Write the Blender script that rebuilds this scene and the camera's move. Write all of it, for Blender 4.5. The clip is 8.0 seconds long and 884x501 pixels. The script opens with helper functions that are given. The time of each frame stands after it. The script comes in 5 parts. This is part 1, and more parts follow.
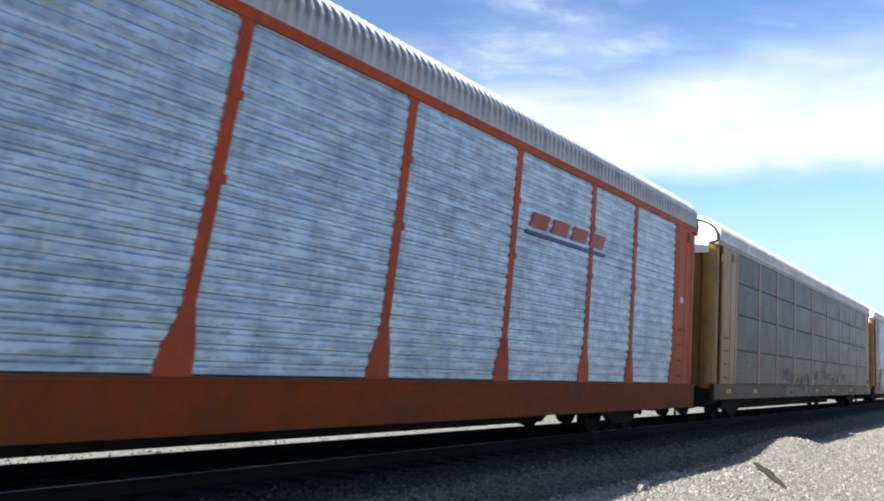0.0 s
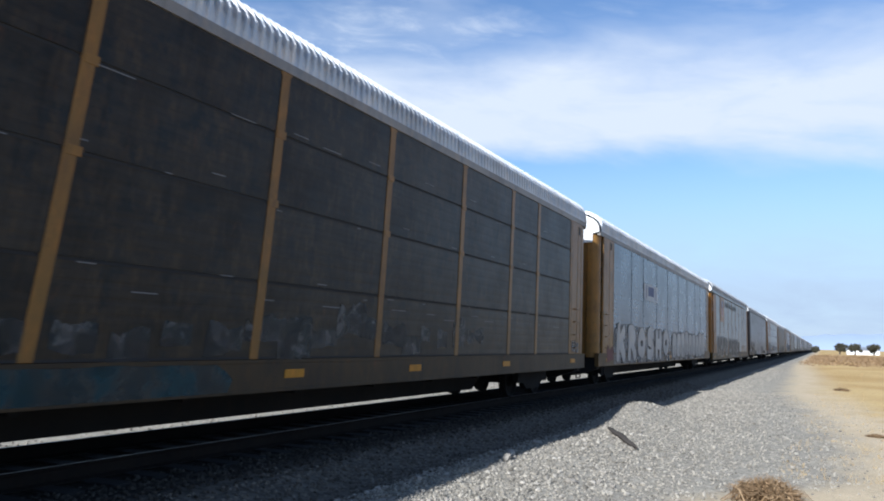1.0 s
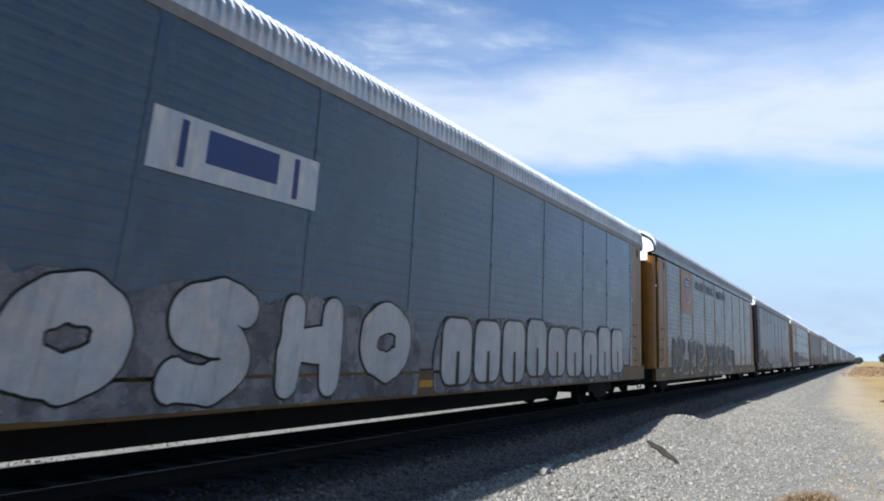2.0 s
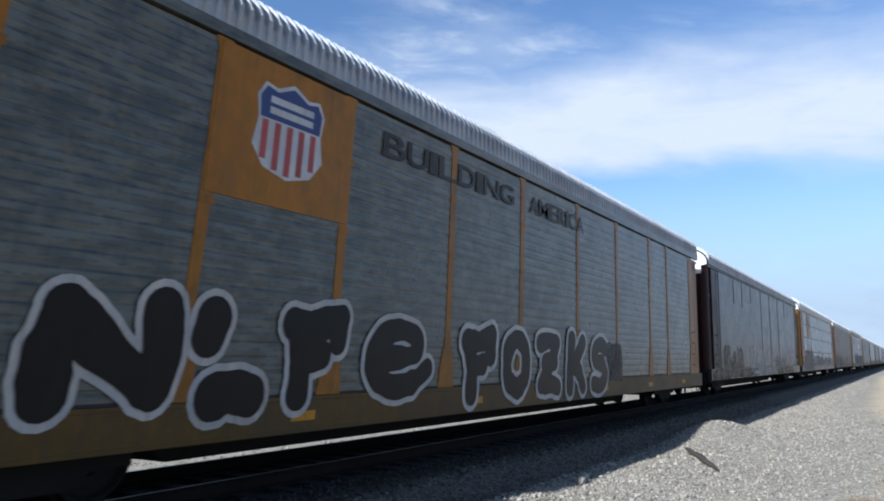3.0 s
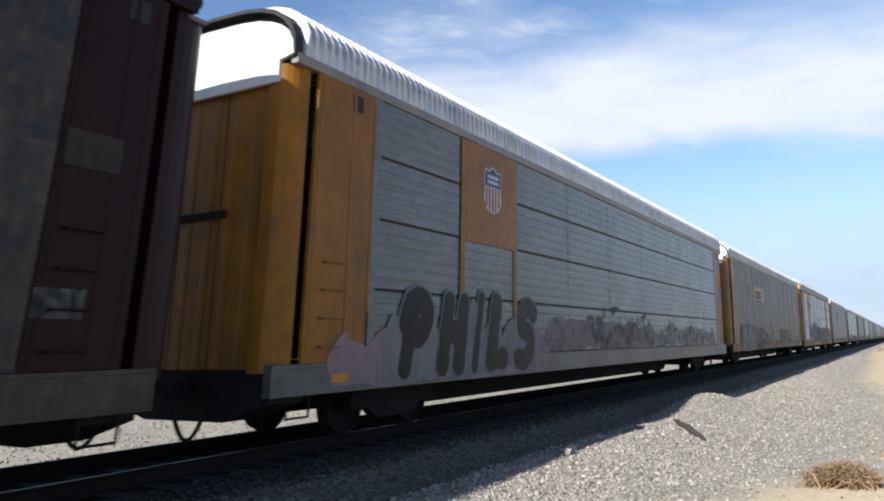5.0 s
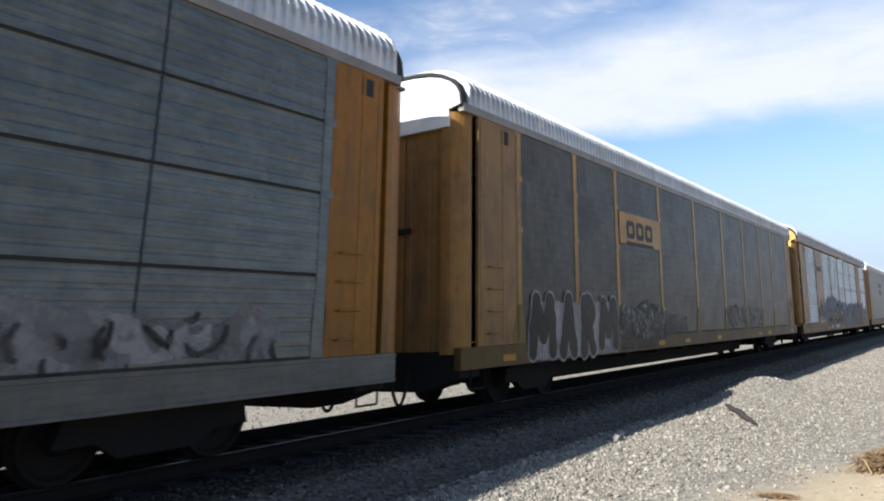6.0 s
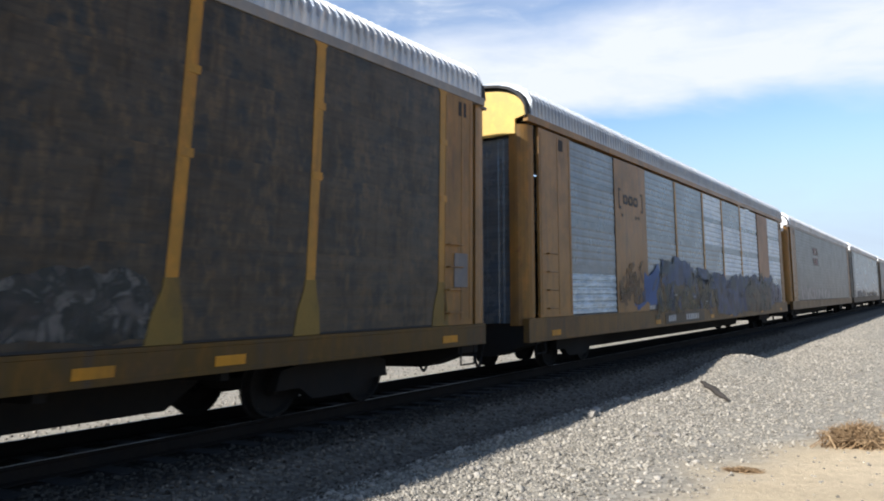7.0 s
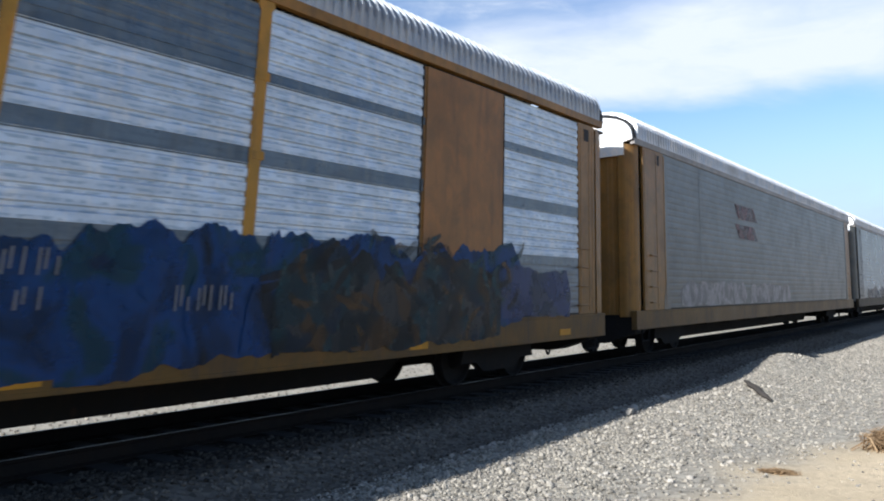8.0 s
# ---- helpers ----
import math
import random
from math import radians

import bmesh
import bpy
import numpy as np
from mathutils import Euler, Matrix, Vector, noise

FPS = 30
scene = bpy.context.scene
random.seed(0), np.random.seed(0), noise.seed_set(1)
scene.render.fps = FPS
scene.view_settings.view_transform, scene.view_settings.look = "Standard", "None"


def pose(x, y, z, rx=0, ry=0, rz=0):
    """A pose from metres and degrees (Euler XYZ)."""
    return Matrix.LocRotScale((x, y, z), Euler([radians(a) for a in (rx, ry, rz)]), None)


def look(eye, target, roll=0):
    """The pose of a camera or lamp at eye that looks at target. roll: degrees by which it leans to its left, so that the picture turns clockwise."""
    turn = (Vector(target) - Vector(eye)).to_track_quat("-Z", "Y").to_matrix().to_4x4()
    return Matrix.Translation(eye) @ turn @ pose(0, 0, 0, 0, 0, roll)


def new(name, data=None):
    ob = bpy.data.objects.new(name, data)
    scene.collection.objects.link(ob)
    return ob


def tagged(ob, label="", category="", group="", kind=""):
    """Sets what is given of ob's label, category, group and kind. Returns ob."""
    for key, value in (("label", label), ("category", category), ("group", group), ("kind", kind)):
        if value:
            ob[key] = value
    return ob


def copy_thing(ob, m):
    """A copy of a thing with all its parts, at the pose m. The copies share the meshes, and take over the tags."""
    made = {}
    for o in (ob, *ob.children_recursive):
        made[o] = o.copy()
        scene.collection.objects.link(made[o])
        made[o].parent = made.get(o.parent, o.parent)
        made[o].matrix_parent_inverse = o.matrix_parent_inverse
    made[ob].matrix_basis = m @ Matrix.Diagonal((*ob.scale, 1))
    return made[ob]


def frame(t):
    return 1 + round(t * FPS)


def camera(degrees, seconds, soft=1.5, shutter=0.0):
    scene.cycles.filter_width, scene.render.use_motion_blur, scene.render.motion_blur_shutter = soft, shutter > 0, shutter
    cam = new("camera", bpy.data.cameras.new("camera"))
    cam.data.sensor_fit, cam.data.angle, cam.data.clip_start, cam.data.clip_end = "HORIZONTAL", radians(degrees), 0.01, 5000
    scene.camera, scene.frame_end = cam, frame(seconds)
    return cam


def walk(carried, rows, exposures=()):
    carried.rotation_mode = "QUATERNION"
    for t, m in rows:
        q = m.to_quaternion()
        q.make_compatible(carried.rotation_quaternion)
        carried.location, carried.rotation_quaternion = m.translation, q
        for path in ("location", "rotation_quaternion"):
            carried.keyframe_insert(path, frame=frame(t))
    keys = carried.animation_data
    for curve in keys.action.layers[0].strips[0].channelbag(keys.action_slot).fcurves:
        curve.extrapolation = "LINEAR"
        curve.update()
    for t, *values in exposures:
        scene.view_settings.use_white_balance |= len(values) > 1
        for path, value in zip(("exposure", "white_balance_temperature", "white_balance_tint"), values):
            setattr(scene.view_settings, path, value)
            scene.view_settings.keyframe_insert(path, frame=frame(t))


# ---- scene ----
cam = camera(59.2, 8.0, soft=1.9, shutter=0.82)
# the phone reads its rows one after another, from the top down
scene.cycles.rolling_shutter_type = "TOP"
scene.cycles.rolling_shutter_duration = 0.06

PATH = (
    (0.0, 6.427, -0.061, 1.604, 36.245, 7.942, -2.907),
    (0.5, 6.297, -0.090, 1.614, 30.346, 8.003, -2.691),
    (1.0, 6.232, -0.101, 1.633, 25.793, 6.515, -1.506),
    (1.5, 6.205, -0.008, 1.586, 26.393, 7.569, -1.495),
    (1.7, 6.200, -0.005, 1.590, 27.240, 7.620, -1.300),
    (2.8, 6.165, 0.025, 1.630, 30.100, 7.700, -0.150),
    (3.0, 6.160, 0.030, 1.633, 30.639, 8.039, -0.053),
    (3.5, 6.140, 0.023, 1.582, 30.443, 8.464, 0.358),
    (4.0, 6.156, 0.050, 1.495, 30.482, 7.576, 0.912),
    (4.2, 6.160, 0.060, 1.505, 30.280, 6.400, 0.650),
    (4.5, 6.168, 0.077, 1.520, 28.786, 3.848, 0.241),
    (5.0, 6.291, 0.126, 1.492, 30.404, 6.935, 1.108),
    (5.2, 6.320, 0.120, 1.500, 31.250, 6.650, 1.250),
    (6.3, 6.520, 0.010, 1.570, 34.600, 5.930, 2.250),
    (6.5, 6.551, 0.004, 1.574, 33.113, 5.829, 2.298),
    (7.0, 6.604, -0.020, 1.569, 33.222, 4.274, 1.978),
    (7.5, 6.790, -0.027, 1.544, 35.134, 4.699, 0.897),
    (7.7, 6.790, -0.015, 1.560, 36.250, 4.050, 1.100),
    (8.0, 6.779, -0.004, 1.590, 36.717, 3.912, 1.374),
)
walk(cam, [(t, pose(x, y, z, 90 + p, r, w)) for t, x, y, z, w, p, r in PATH],
     exposures=((0.0, 1.04, 5750, 9), (0.5, 0.66, 5550, 9), (3.5, 0.66, 5450, 9), (4.5, 0.76, 5850, 10), (7.0, 0.84, 6000, 10), (8.0, 0.84, 5750, 9)))

# ---------------------------------------------------------------- light
SUN_EL, SUN_OFF = radians(30.0), radians(12.1)     # height; turn from the track's line
to_sun = Vector((-math.sin(SUN_OFF) * math.cos(SUN_EL), -math.cos(SUN_OFF) * math.cos(SUN_EL), math.sin(SUN_EL)))
sun = new("sun", bpy.data.lights.new("sun", "SUN"))
sun.data.energy, sun.data.angle, sun.data.color = 5.0, radians(0.53), (1.0, 0.95, 0.87)
sun.matrix_world = look(to_sun * 50, (0, 0, 0))


class Nodes:
    """Short hand for node trees."""

    def __init__(self, tree):
        self.tree = tree
        tree.nodes.clear()

    def add(self, kind):
        return self.tree.nodes.new(kind)

    def put(self, socket, value):
        if isinstance(value, bpy.types.NodeSocket):
            self.tree.links.new(value, socket)
        elif value is not None:
            socket.default_value = value

    def math(self, op, a, b=None, c=None, clamp=False):
        n = self.add("ShaderNodeMath")
        n.operation, n.use_clamp = op, clamp
        for i, v in enumerate((a, b, c)):
            self.put(n.inputs[i], v)
        return n.outputs[0]

    def step(self, v, lo, hi, a=0.0, b=1.0):
        n = self.add("ShaderNodeMapRange")
        n.interpolation_type = "SMOOTHSTEP"
        for i, q in enumerate((v, lo, hi, a, b)):
            self.put(n.inputs[i], q)
        return n.outputs[0]

    def mix(self, f, a, b, blend="MIX"):
        n = self.add("ShaderNodeMix")
        n.data_type, n.blend_type = "RGBA", blend
        self.put(n.inputs[0], f), self.put(n.inputs[6], a), self.put(n.inputs[7], b)
        return n.outputs[2]

    def noise(self, vec, scale, detail=3.0, rough=0.55, dist=0.0):
        n = self.add("ShaderNodeTexNoise")
        self.put(n.inputs["Vector"], vec)
        for k, v in (("Scale", scale), ("Detail", detail), ("Roughness", rough), ("Distortion", dist)):
            n.inputs[k].default_value = v
        return n.outputs["Fac"]

    def vscale(self, vec, s):
        n = self.add("ShaderNodeVectorMath")
        n.operation = "MULTIPLY"
        self.put(n.inputs[0], vec)
        n.inputs[1].default_value = s
        return n.outputs[0]

    def vadd(self, a, b):
        n = self.add("ShaderNodeVectorMath")
        n.operation = "ADD"
        self.put(n.inputs[0], a), self.put(n.inputs[1], b)
        return n.outputs[0]


def c4(c):
    return (*c, 1.0)


def make_world():
    w = bpy.data.worlds.new("sky")
    scene.world = w
    w.use_nodes = True
    n = Nodes(w.node_tree)
    co = n.add("ShaderNodeTexCoord").outputs["Generated"]
    sky = n.add("ShaderNodeTexSky")
    sky.sky_type, sky.sun_disc, sky.sun_elevation, sky.sun_rotation = "NISHITA", False, SUN_EL, math.pi + SUN_OFF
    sky.altitude, sky.air_density, sky.dust_density, sky.ozone_density = 800.0, 1.0, 0.6, 2.0
    xyz = n.add("ShaderNodeSeparateXYZ")
    n.put(xyz.inputs[0], co)
    el = n.math("MULTIPLY", n.math("ARCSINE", xyz.outputs[2]), 57.2958)
    az = n.math("MULTIPLY", n.math("ARCTAN2", n.math("MULTIPLY", xyz.outputs[0], -1.0), xyz.outputs[1]), 57.2958)
    # wind-drawn cirrus: noise on a plane of azimuth and height, stretched sideways
    flat = n.add("ShaderNodeCombineXYZ")
    n.put(flat.inputs[0], n.math("MULTIPLY", az, 0.05))
    n.put(flat.inputs[1], n.math("ADD", n.math("MULTIPLY", el, 0.16), n.math("MULTIPLY", az, -0.012)))
    big = n.noise(flat.outputs[0], 1.0, 5.0, 0.55, 0.35)
    fine = n.noise(n.vadd(flat.outputs[0], (7.3, 2.1, 0)), 3.2, 6.0, 0.62, 0.5)
    wob = n.math("MULTIPLY", n.math("SUBTRACT", big, 0.5), 9.0)
    e2 = n.math("ADD", el, wob)
    low = n.math("ADD", 11.4, n.math("MULTIPLY", az, 0.03))
    band = n.math("MULTIPLY", n.step(e2, low, n.math("ADD", low, 3.2)), n.step(e2, 17.0, 24.0, 1.0, 0.0))
    band = n.math("MULTIPLY", band, n.step(n.math("ADD", az, wob), 32.0, 40.0, 1.0, 0.0))
    band = n.math("MULTIPLY", band, n.step(az, -50.0, -20.0))
    veil = n.math("MULTIPLY", n.step(big, 0.40, 0.75), n.math("MULTIPLY", n.step(el, 12.0, 22.0), n.math("MULTIPLY", n.step(az, -60.0, -20.0), n.step(el, 32.0, 48.0, 1.0, 0.0))))
    wisps = n.math("MULTIPLY", n.step(fine, 0.42, 0.78), 0.5)
    thick = n.math("MULTIPLY", band, n.math("ADD", 0.62, n.math("MULTIPLY", fine, 0.75)), clamp=True)
    cloud = n.math("MAXIMUM", thick, n.math("MULTIPLY", veil, n.math("ADD", n.math("MULTIPLY", wisps, 1.3), 0.34)), clamp=True)
    haze = n.math("MULTIPLY", n.step(el, 2.0, 15.0, 1.0, 0.0), n.math("ADD", 0.74, n.math("MULTIPLY", fine, 0.4)), clamp=True)
    dim = n.mix(1.0, sky.outputs[0], c4((0.095, 0.095, 0.095)), "MULTIPLY")
    col = n.mix(haze, dim, c4((0.365, 0.415, 0.475)))
    col = n.mix(cloud, col, c4((0.53, 0.535, 0.545)))
    bg = n.add("ShaderNodeBackground")
    n.put(bg.inputs[0], col)
    bg.inputs[1].default_value = 1.0
    n.put(n.add("ShaderNodeOutputWorld").inputs[0], bg.outputs[0])


make_world()


# ---------------------------------------------------------------- materials
def paint(name, base, rough=0.55, metal=0.0, dirt=(0.05, 0.042, 0.035), grime=0.5, rust=0.0, bump=0.2, bands=0.0, tint=0.12, spec=0.42, mottle=0.5, dashes=1.0):
    """Weathered painted or galvanised steel: blotches, vertical streaks, rust spots, fine grain."""
    m = bpy.data.materials.new(name)
    m.use_nodes = True
    n = Nodes(m.node_tree)
    co = n.add("ShaderNodeTexCoord").outputs["Object"]
    rnd = n.add("ShaderNodeObjectInfo").outputs["Random"]
    shift = n.add("ShaderNodeCombineXYZ")
    n.put(shift.inputs[1], n.math("MULTIPLY", rnd, 37.0)), n.put(shift.inputs[2], n.math("MULTIPLY", rnd, 11.0))
    v = n.vadd(co, shift.outputs[0])
    blotch = n.noise(v, 0.9, 5.0, 0.6)
    streak = n.noise(n.vscale(v, (1.0, 3.5, 0.28)), 2.2, 4.0, 0.65)
    grain = n.noise(v, 38.0, 3.0, 0.7)
    f = n.math("ADD", n.math("MULTIPLY", n.step(blotch, 0.42, 0.72), 0.55), n.math("MULTIPLY", n.step(streak, 0.48, 0.75), 0.6))
    f = n.math("MULTIPLY", f, grime, clamp=True)
    lift = n.math("ADD", 1.0 - tint, n.math("MULTIPLY", rnd, 2 * tint))
    b = n.add("ShaderNodeCombineXYZ")
    for i in range(3):
        n.put(b.inputs[i], lift)
    col = n.mix(1.0, c4(base), b.outputs[0], "MULTIPLY")
    col = n.mix(n.math("MULTIPLY", n.step(grain, 0.35, 0.7), 0.25), col, c4(tuple(q * 0.62 for q in base)))
    deepen = 1.0 if mottle > 0.8 else 0.0
    # sun-bleached and sooted patches shift the hue
    cool = n.noise(n.vadd(v, (2.0, 5.0, 9.0)), 2.6, 5.0, 0.65, 0.3)
    warm = n.noise(n.vscale(n.vadd(v, (7.0, 1.0, 4.0)), (1.0, 1.4, 0.7)), 5.2, 4.0, 0.65)
    col = n.mix(n.math("MULTIPLY", n.step(cool, 0.44, 0.66), mottle), col, c4((base[0] * (0.62 - 0.2 * deepen), base[1] * (0.74 - 0.12 * deepen), base[2] * 0.92)))
    col = n.mix(n.math("MULTIPLY", n.step(warm, 0.48, 0.68), mottle * 0.8), col, c4((base[0] * (1.45 + 0.3 * deepen), base[1] * (1.2 + 0.3 * deepen), base[2] * (0.95 + 0.2 * deepen))))
    col = n.mix(f, col, c4(dirt))
    if bands:
        # rows of small punched holes
        sep = n.add("ShaderNodeSeparateXYZ")
        n.put(sep.inputs[0], co)
        row = n.math("SINE", n.math("MULTIPLY", sep.outputs[2], 2 * math.pi / 0.085))
        hole = n.noise(n.vscale(v, (1.0, 5.5, 12.0)), 1.0, 2.0, 0.6)
        dash = n.noise(n.vscale(n.vadd(v, (0.0, 3.0, 8.0)), (1.0, 1.9, 8.0)), 1.0, 1.0, 0.5)
        col = n.mix(n.math("MULTIPLY", n.step(dash, 0.50, 0.62), bands * 0.8 * dashes), col, c4((base[0] * 1.42, base[1] * 1.5, base[2] * 1.6)))
        col = n.mix(n.math("MULTIPLY", n.step(dash, 0.46, 0.36), bands * 0.9 * dashes), col, c4((base[0] * 0.42, base[1] * 0.50, base[2] * 0.58)))
        col = n.mix(n.math("MULTIPLY", n.math("MULTIPLY", n.step(row, 0.1, 0.7), n.step(hole, 0.42, 0.6)), bands), col, c4((base[0] * 0.24, base[1] * 0.36, base[2] * 0.46)))
    if rust:
        spots = n.step(n.noise(n.vscale(v, (1.0, 2.0, 0.8)), 2.6, 6.0, 0.7), 0.60, 0.70)
        col = n.mix(n.math("MULTIPLY", spots, rust), col, c4((0.13, 0.052, 0.022)))
    p = n.add("ShaderNodeBsdfPrincipled")
    n.put(p.inputs["Base Color"], col)
    n.put(p.inputs["Roughness"], n.math("ADD", rough - 0.1, n.math("MULTIPLY", blotch, 0.25)))
    p.inputs["Metallic"].default_value, p.inputs["Specular IOR Level"].default_value = metal, spec
    bp = n.add("ShaderNodeBump")
    bp.inputs["Strength"].default_value, bp.inputs["Distance"].default_value = bump, 0.004
    n.put(bp.inputs["Height"], n.math("ADD", grain, n.math("MULTIPLY", streak, 1.5)))
    n.put(p.inputs["Normal"], bp.outputs[0])
    n.put(n.add("ShaderNodeOutputMaterial").inputs[0], p.outputs[0])
    return m


M = dict(
    orange=paint("orange_red_paint", (0.34, 0.058, 0.018), 0.55, grime=0.4, rust=0.25, spec=0.14),
    tan=paint("faded_tan_paint", (0.235, 0.125, 0.035), 0.36, grime=0.65, rust=0.55, spec=0.14),
    yellow=paint("weathered_yellow_paint", (0.35, 0.185, 0.032), 0.36, grime=0.55, rust=0.4, spec=0.15),
    amber=paint("orange_yellow_paint", (0.25, 0.106, 0.010), 0.36, grime=0.6, rust=0.55, spec=0.15),
    maroon=paint("dark_maroon_paint", (0.018, 0.0052, 0.005), 0.4, grime=0.4, rust=0.1, dirt=(0.009, 0.006, 0.006), spec=0.12),
    oxide=paint("faded_oxide_red_paint", (0.066, 0.016, 0.013), 0.45, grime=0.5, rust=0.2, dirt=(0.02, 0.013, 0.012), spec=0.15),
    footing=paint("grimy_olive_yellow_paint", (0.17, 0.118, 0.032), 0.5, grime=0.8, rust=0.5, spec=0.14),
    galv=paint("blue_galvanised_steel", (0.37, 0.46, 0.54), 0.36, 0.35, (0.15, 0.19, 0.235), 0.75, bands=0.55, tint=0.06, mottle=0.6, dashes=0.75),
    bright=paint("bright_new_sheet_steel", (0.52, 0.58, 0.645), 0.4, 0.2, (0.33, 0.39, 0.455), 0.6, bands=0.5, tint=0.1, spec=0.5, dashes=0.45),
    steel=paint("dull_galvanised_steel", (0.096, 0.098, 0.083), 0.28, 0.1, (0.045, 0.045, 0.042), 0.7, bands=0.5, spec=0.32, tint=0.16, mottle=0.7),
    slate=paint("blue_grey_steel", (0.060, 0.078, 0.102), 0.26, 0.1, (0.052, 0.056, 0.06), 0.5, bands=0.1, tint=0.06, spec=0.45, mottle=0.6),
    smoke=paint("smoky_grey_steel", (0.078, 0.080, 0.074), 0.38, 0.05, (0.045, 0.043, 0.038), 0.6, bands=0.25, tint=0.1, spec=0.45, mottle=0.6),
    pale=paint("pale_grey_steel", (0.105, 0.116, 0.106), 0.27, 0.1, (0.066, 0.067, 0.061), 0.6, bands=0.3, spec=0.45, mottle=0.6),
    sooty=paint("sooty_brown_steel", (0.035, 0.028, 0.0200), 0.36, 0.0, (0.013, 0.0095, 0.006), 0.9, bands=0.22, rust=0.35, spec=0.14, tint=0.16, mottle=0.9),
    cocoa=paint("dull_brown_steel", (0.062, 0.051, 0.038), 0.36, 0.0, (0.024, 0.019, 0.0135), 0.8, bands=0.2, rust=0.15, spec=0.14, tint=0.14, mottle=0.9),
    mist=paint("blue_grey_sheet_steel", (0.104, 0.128, 0.150), 0.26, 0.15, (0.052, 0.058, 0.064), 0.75, bands=0.25, spec=0.45, tint=0.12, mottle=0.7),
    rusty=paint("dirty_orange_sill", (0.175, 0.038, 0.008), 0.6, grime=0.65, rust=0.5, spec=0.06),
    dusty=paint("dirt_dulled_tan_paint", (0.062, 0.042, 0.021), 0.5, grime=0.7, rust=0.4, dirt=(0.03, 0.027, 0.024), spec=0.15),
    soil=paint("grimy_orange_brown_sill", (0.098, 0.058, 0.014), 0.45, grime=0.9, rust=0.6, spec=0.14),
    umber=paint("dusty_brown_sill", (0.130, 0.072, 0.019), 0.45, grime=0.8, rust=0.5, spec=0.14),
    ochre=paint("faded_brown_ochre_paint", (0.25, 0.125, 0.045), 0.4, grime=0.5, rust=0.35, spec=0.15),
    plum=paint("dark_plum_steel", (0.052, 0.041, 0.032), 0.30, 0.0, (0.014, 0.011, 0.010), 0.9, rust=0.2, bands=0.1, spec=0.22, tint=0.14, mottle=0.9),
    roof=paint("galvanised_roof", (0.56, 0.56, 0.555), 0.42, 0.3, (0.22, 0.215, 0.21), 0.6),
    roofdull=paint("dull_roof", (0.34, 0.355, 0.37), 0.5, 0.25, (0.15, 0.145, 0.14), 0.5),
    white=paint("white_end_paint", (0.72, 0.71, 0.68), 0.5, grime=0.15),
    capyel=paint("yellow_end_paint", (0.52, 0.34, 0.07), 0.5, grime=0.2),
    under=paint("black_underframe", (0.014, 0.013, 0.012), 0.85, grime=0.3, rust=0.1, dirt=(0.014, 0.011, 0.0095), spec=0.2),
    joint=paint("dark_joint", (0.02, 0.02, 0.021), 0.8, grime=0.2),
    reflect=paint("yellow_reflector", (0.46, 0.21, 0.012), 0.45, grime=0.4, spec=0.2),
    wpaint=paint("white_spray_paint", (0.42, 0.405, 0.38), 0.45, grime=0.45, rust=0.05),
    kpaint=paint("black_spray_paint", (0.010, 0.009, 0.008), 0.36, grime=0.1, spec=0.12),
    bpaint=paint("blue_spray_paint", (0.012, 0.070, 0.24), 0.45, grime=0.25, spec=0.15),
    opaint=paint("olive_spray_paint", (0.09, 0.075, 0.03), 0.6, grime=0.5),
    ppaint=paint("pink_spray_paint", (0.24, 0.165, 0.17), 0.65, grime=0.5),
    rpaint=paint("red_spray_paint", (0.15, 0.04, 0.035), 0.6, grime=0.4),
    gpaint=paint("grey_spray_paint", (0.17, 0.165, 0.165), 0.7, grime=0.6),
    navy=paint("navy_decal", (0.02, 0.035, 0.13), 0.5, grime=0.2),
    decal=paint("white_decal", (0.46, 0.47, 0.48), 0.5, grime=0.35),
    rdecal=paint("red_decal", (0.30, 0.045, 0.04), 0.5, grime=0.2),
    dark=paint("black_lettering", (0.02, 0.02, 0.022), 0.6, grime=0.1),
    railtop=paint("polished_rail_head", (0.36, 0.34, 0.32), 0.3, 0.9, grime=0.15),
    eave=paint("pale_eave_steel", (0.22, 0.20, 0.18), 0.5, 0.15, (0.11, 0.09, 0.075), 0.6),
    # rail and tie colours are lowered to hold the shade under the train
    rail=paint("worn_shade_dark_rail_steel", (0.015, 0.012, 0.010), 0.85, 0.0, grime=0.4, dirt=(0.006, 0.005, 0.004), spec=0.1),
    tie=paint("creosoted_shade_dark_tie", (0.012, 0.010, 0.009), 0.9, grime=0.4, dirt=(0.008, 0.007, 0.006)),
)


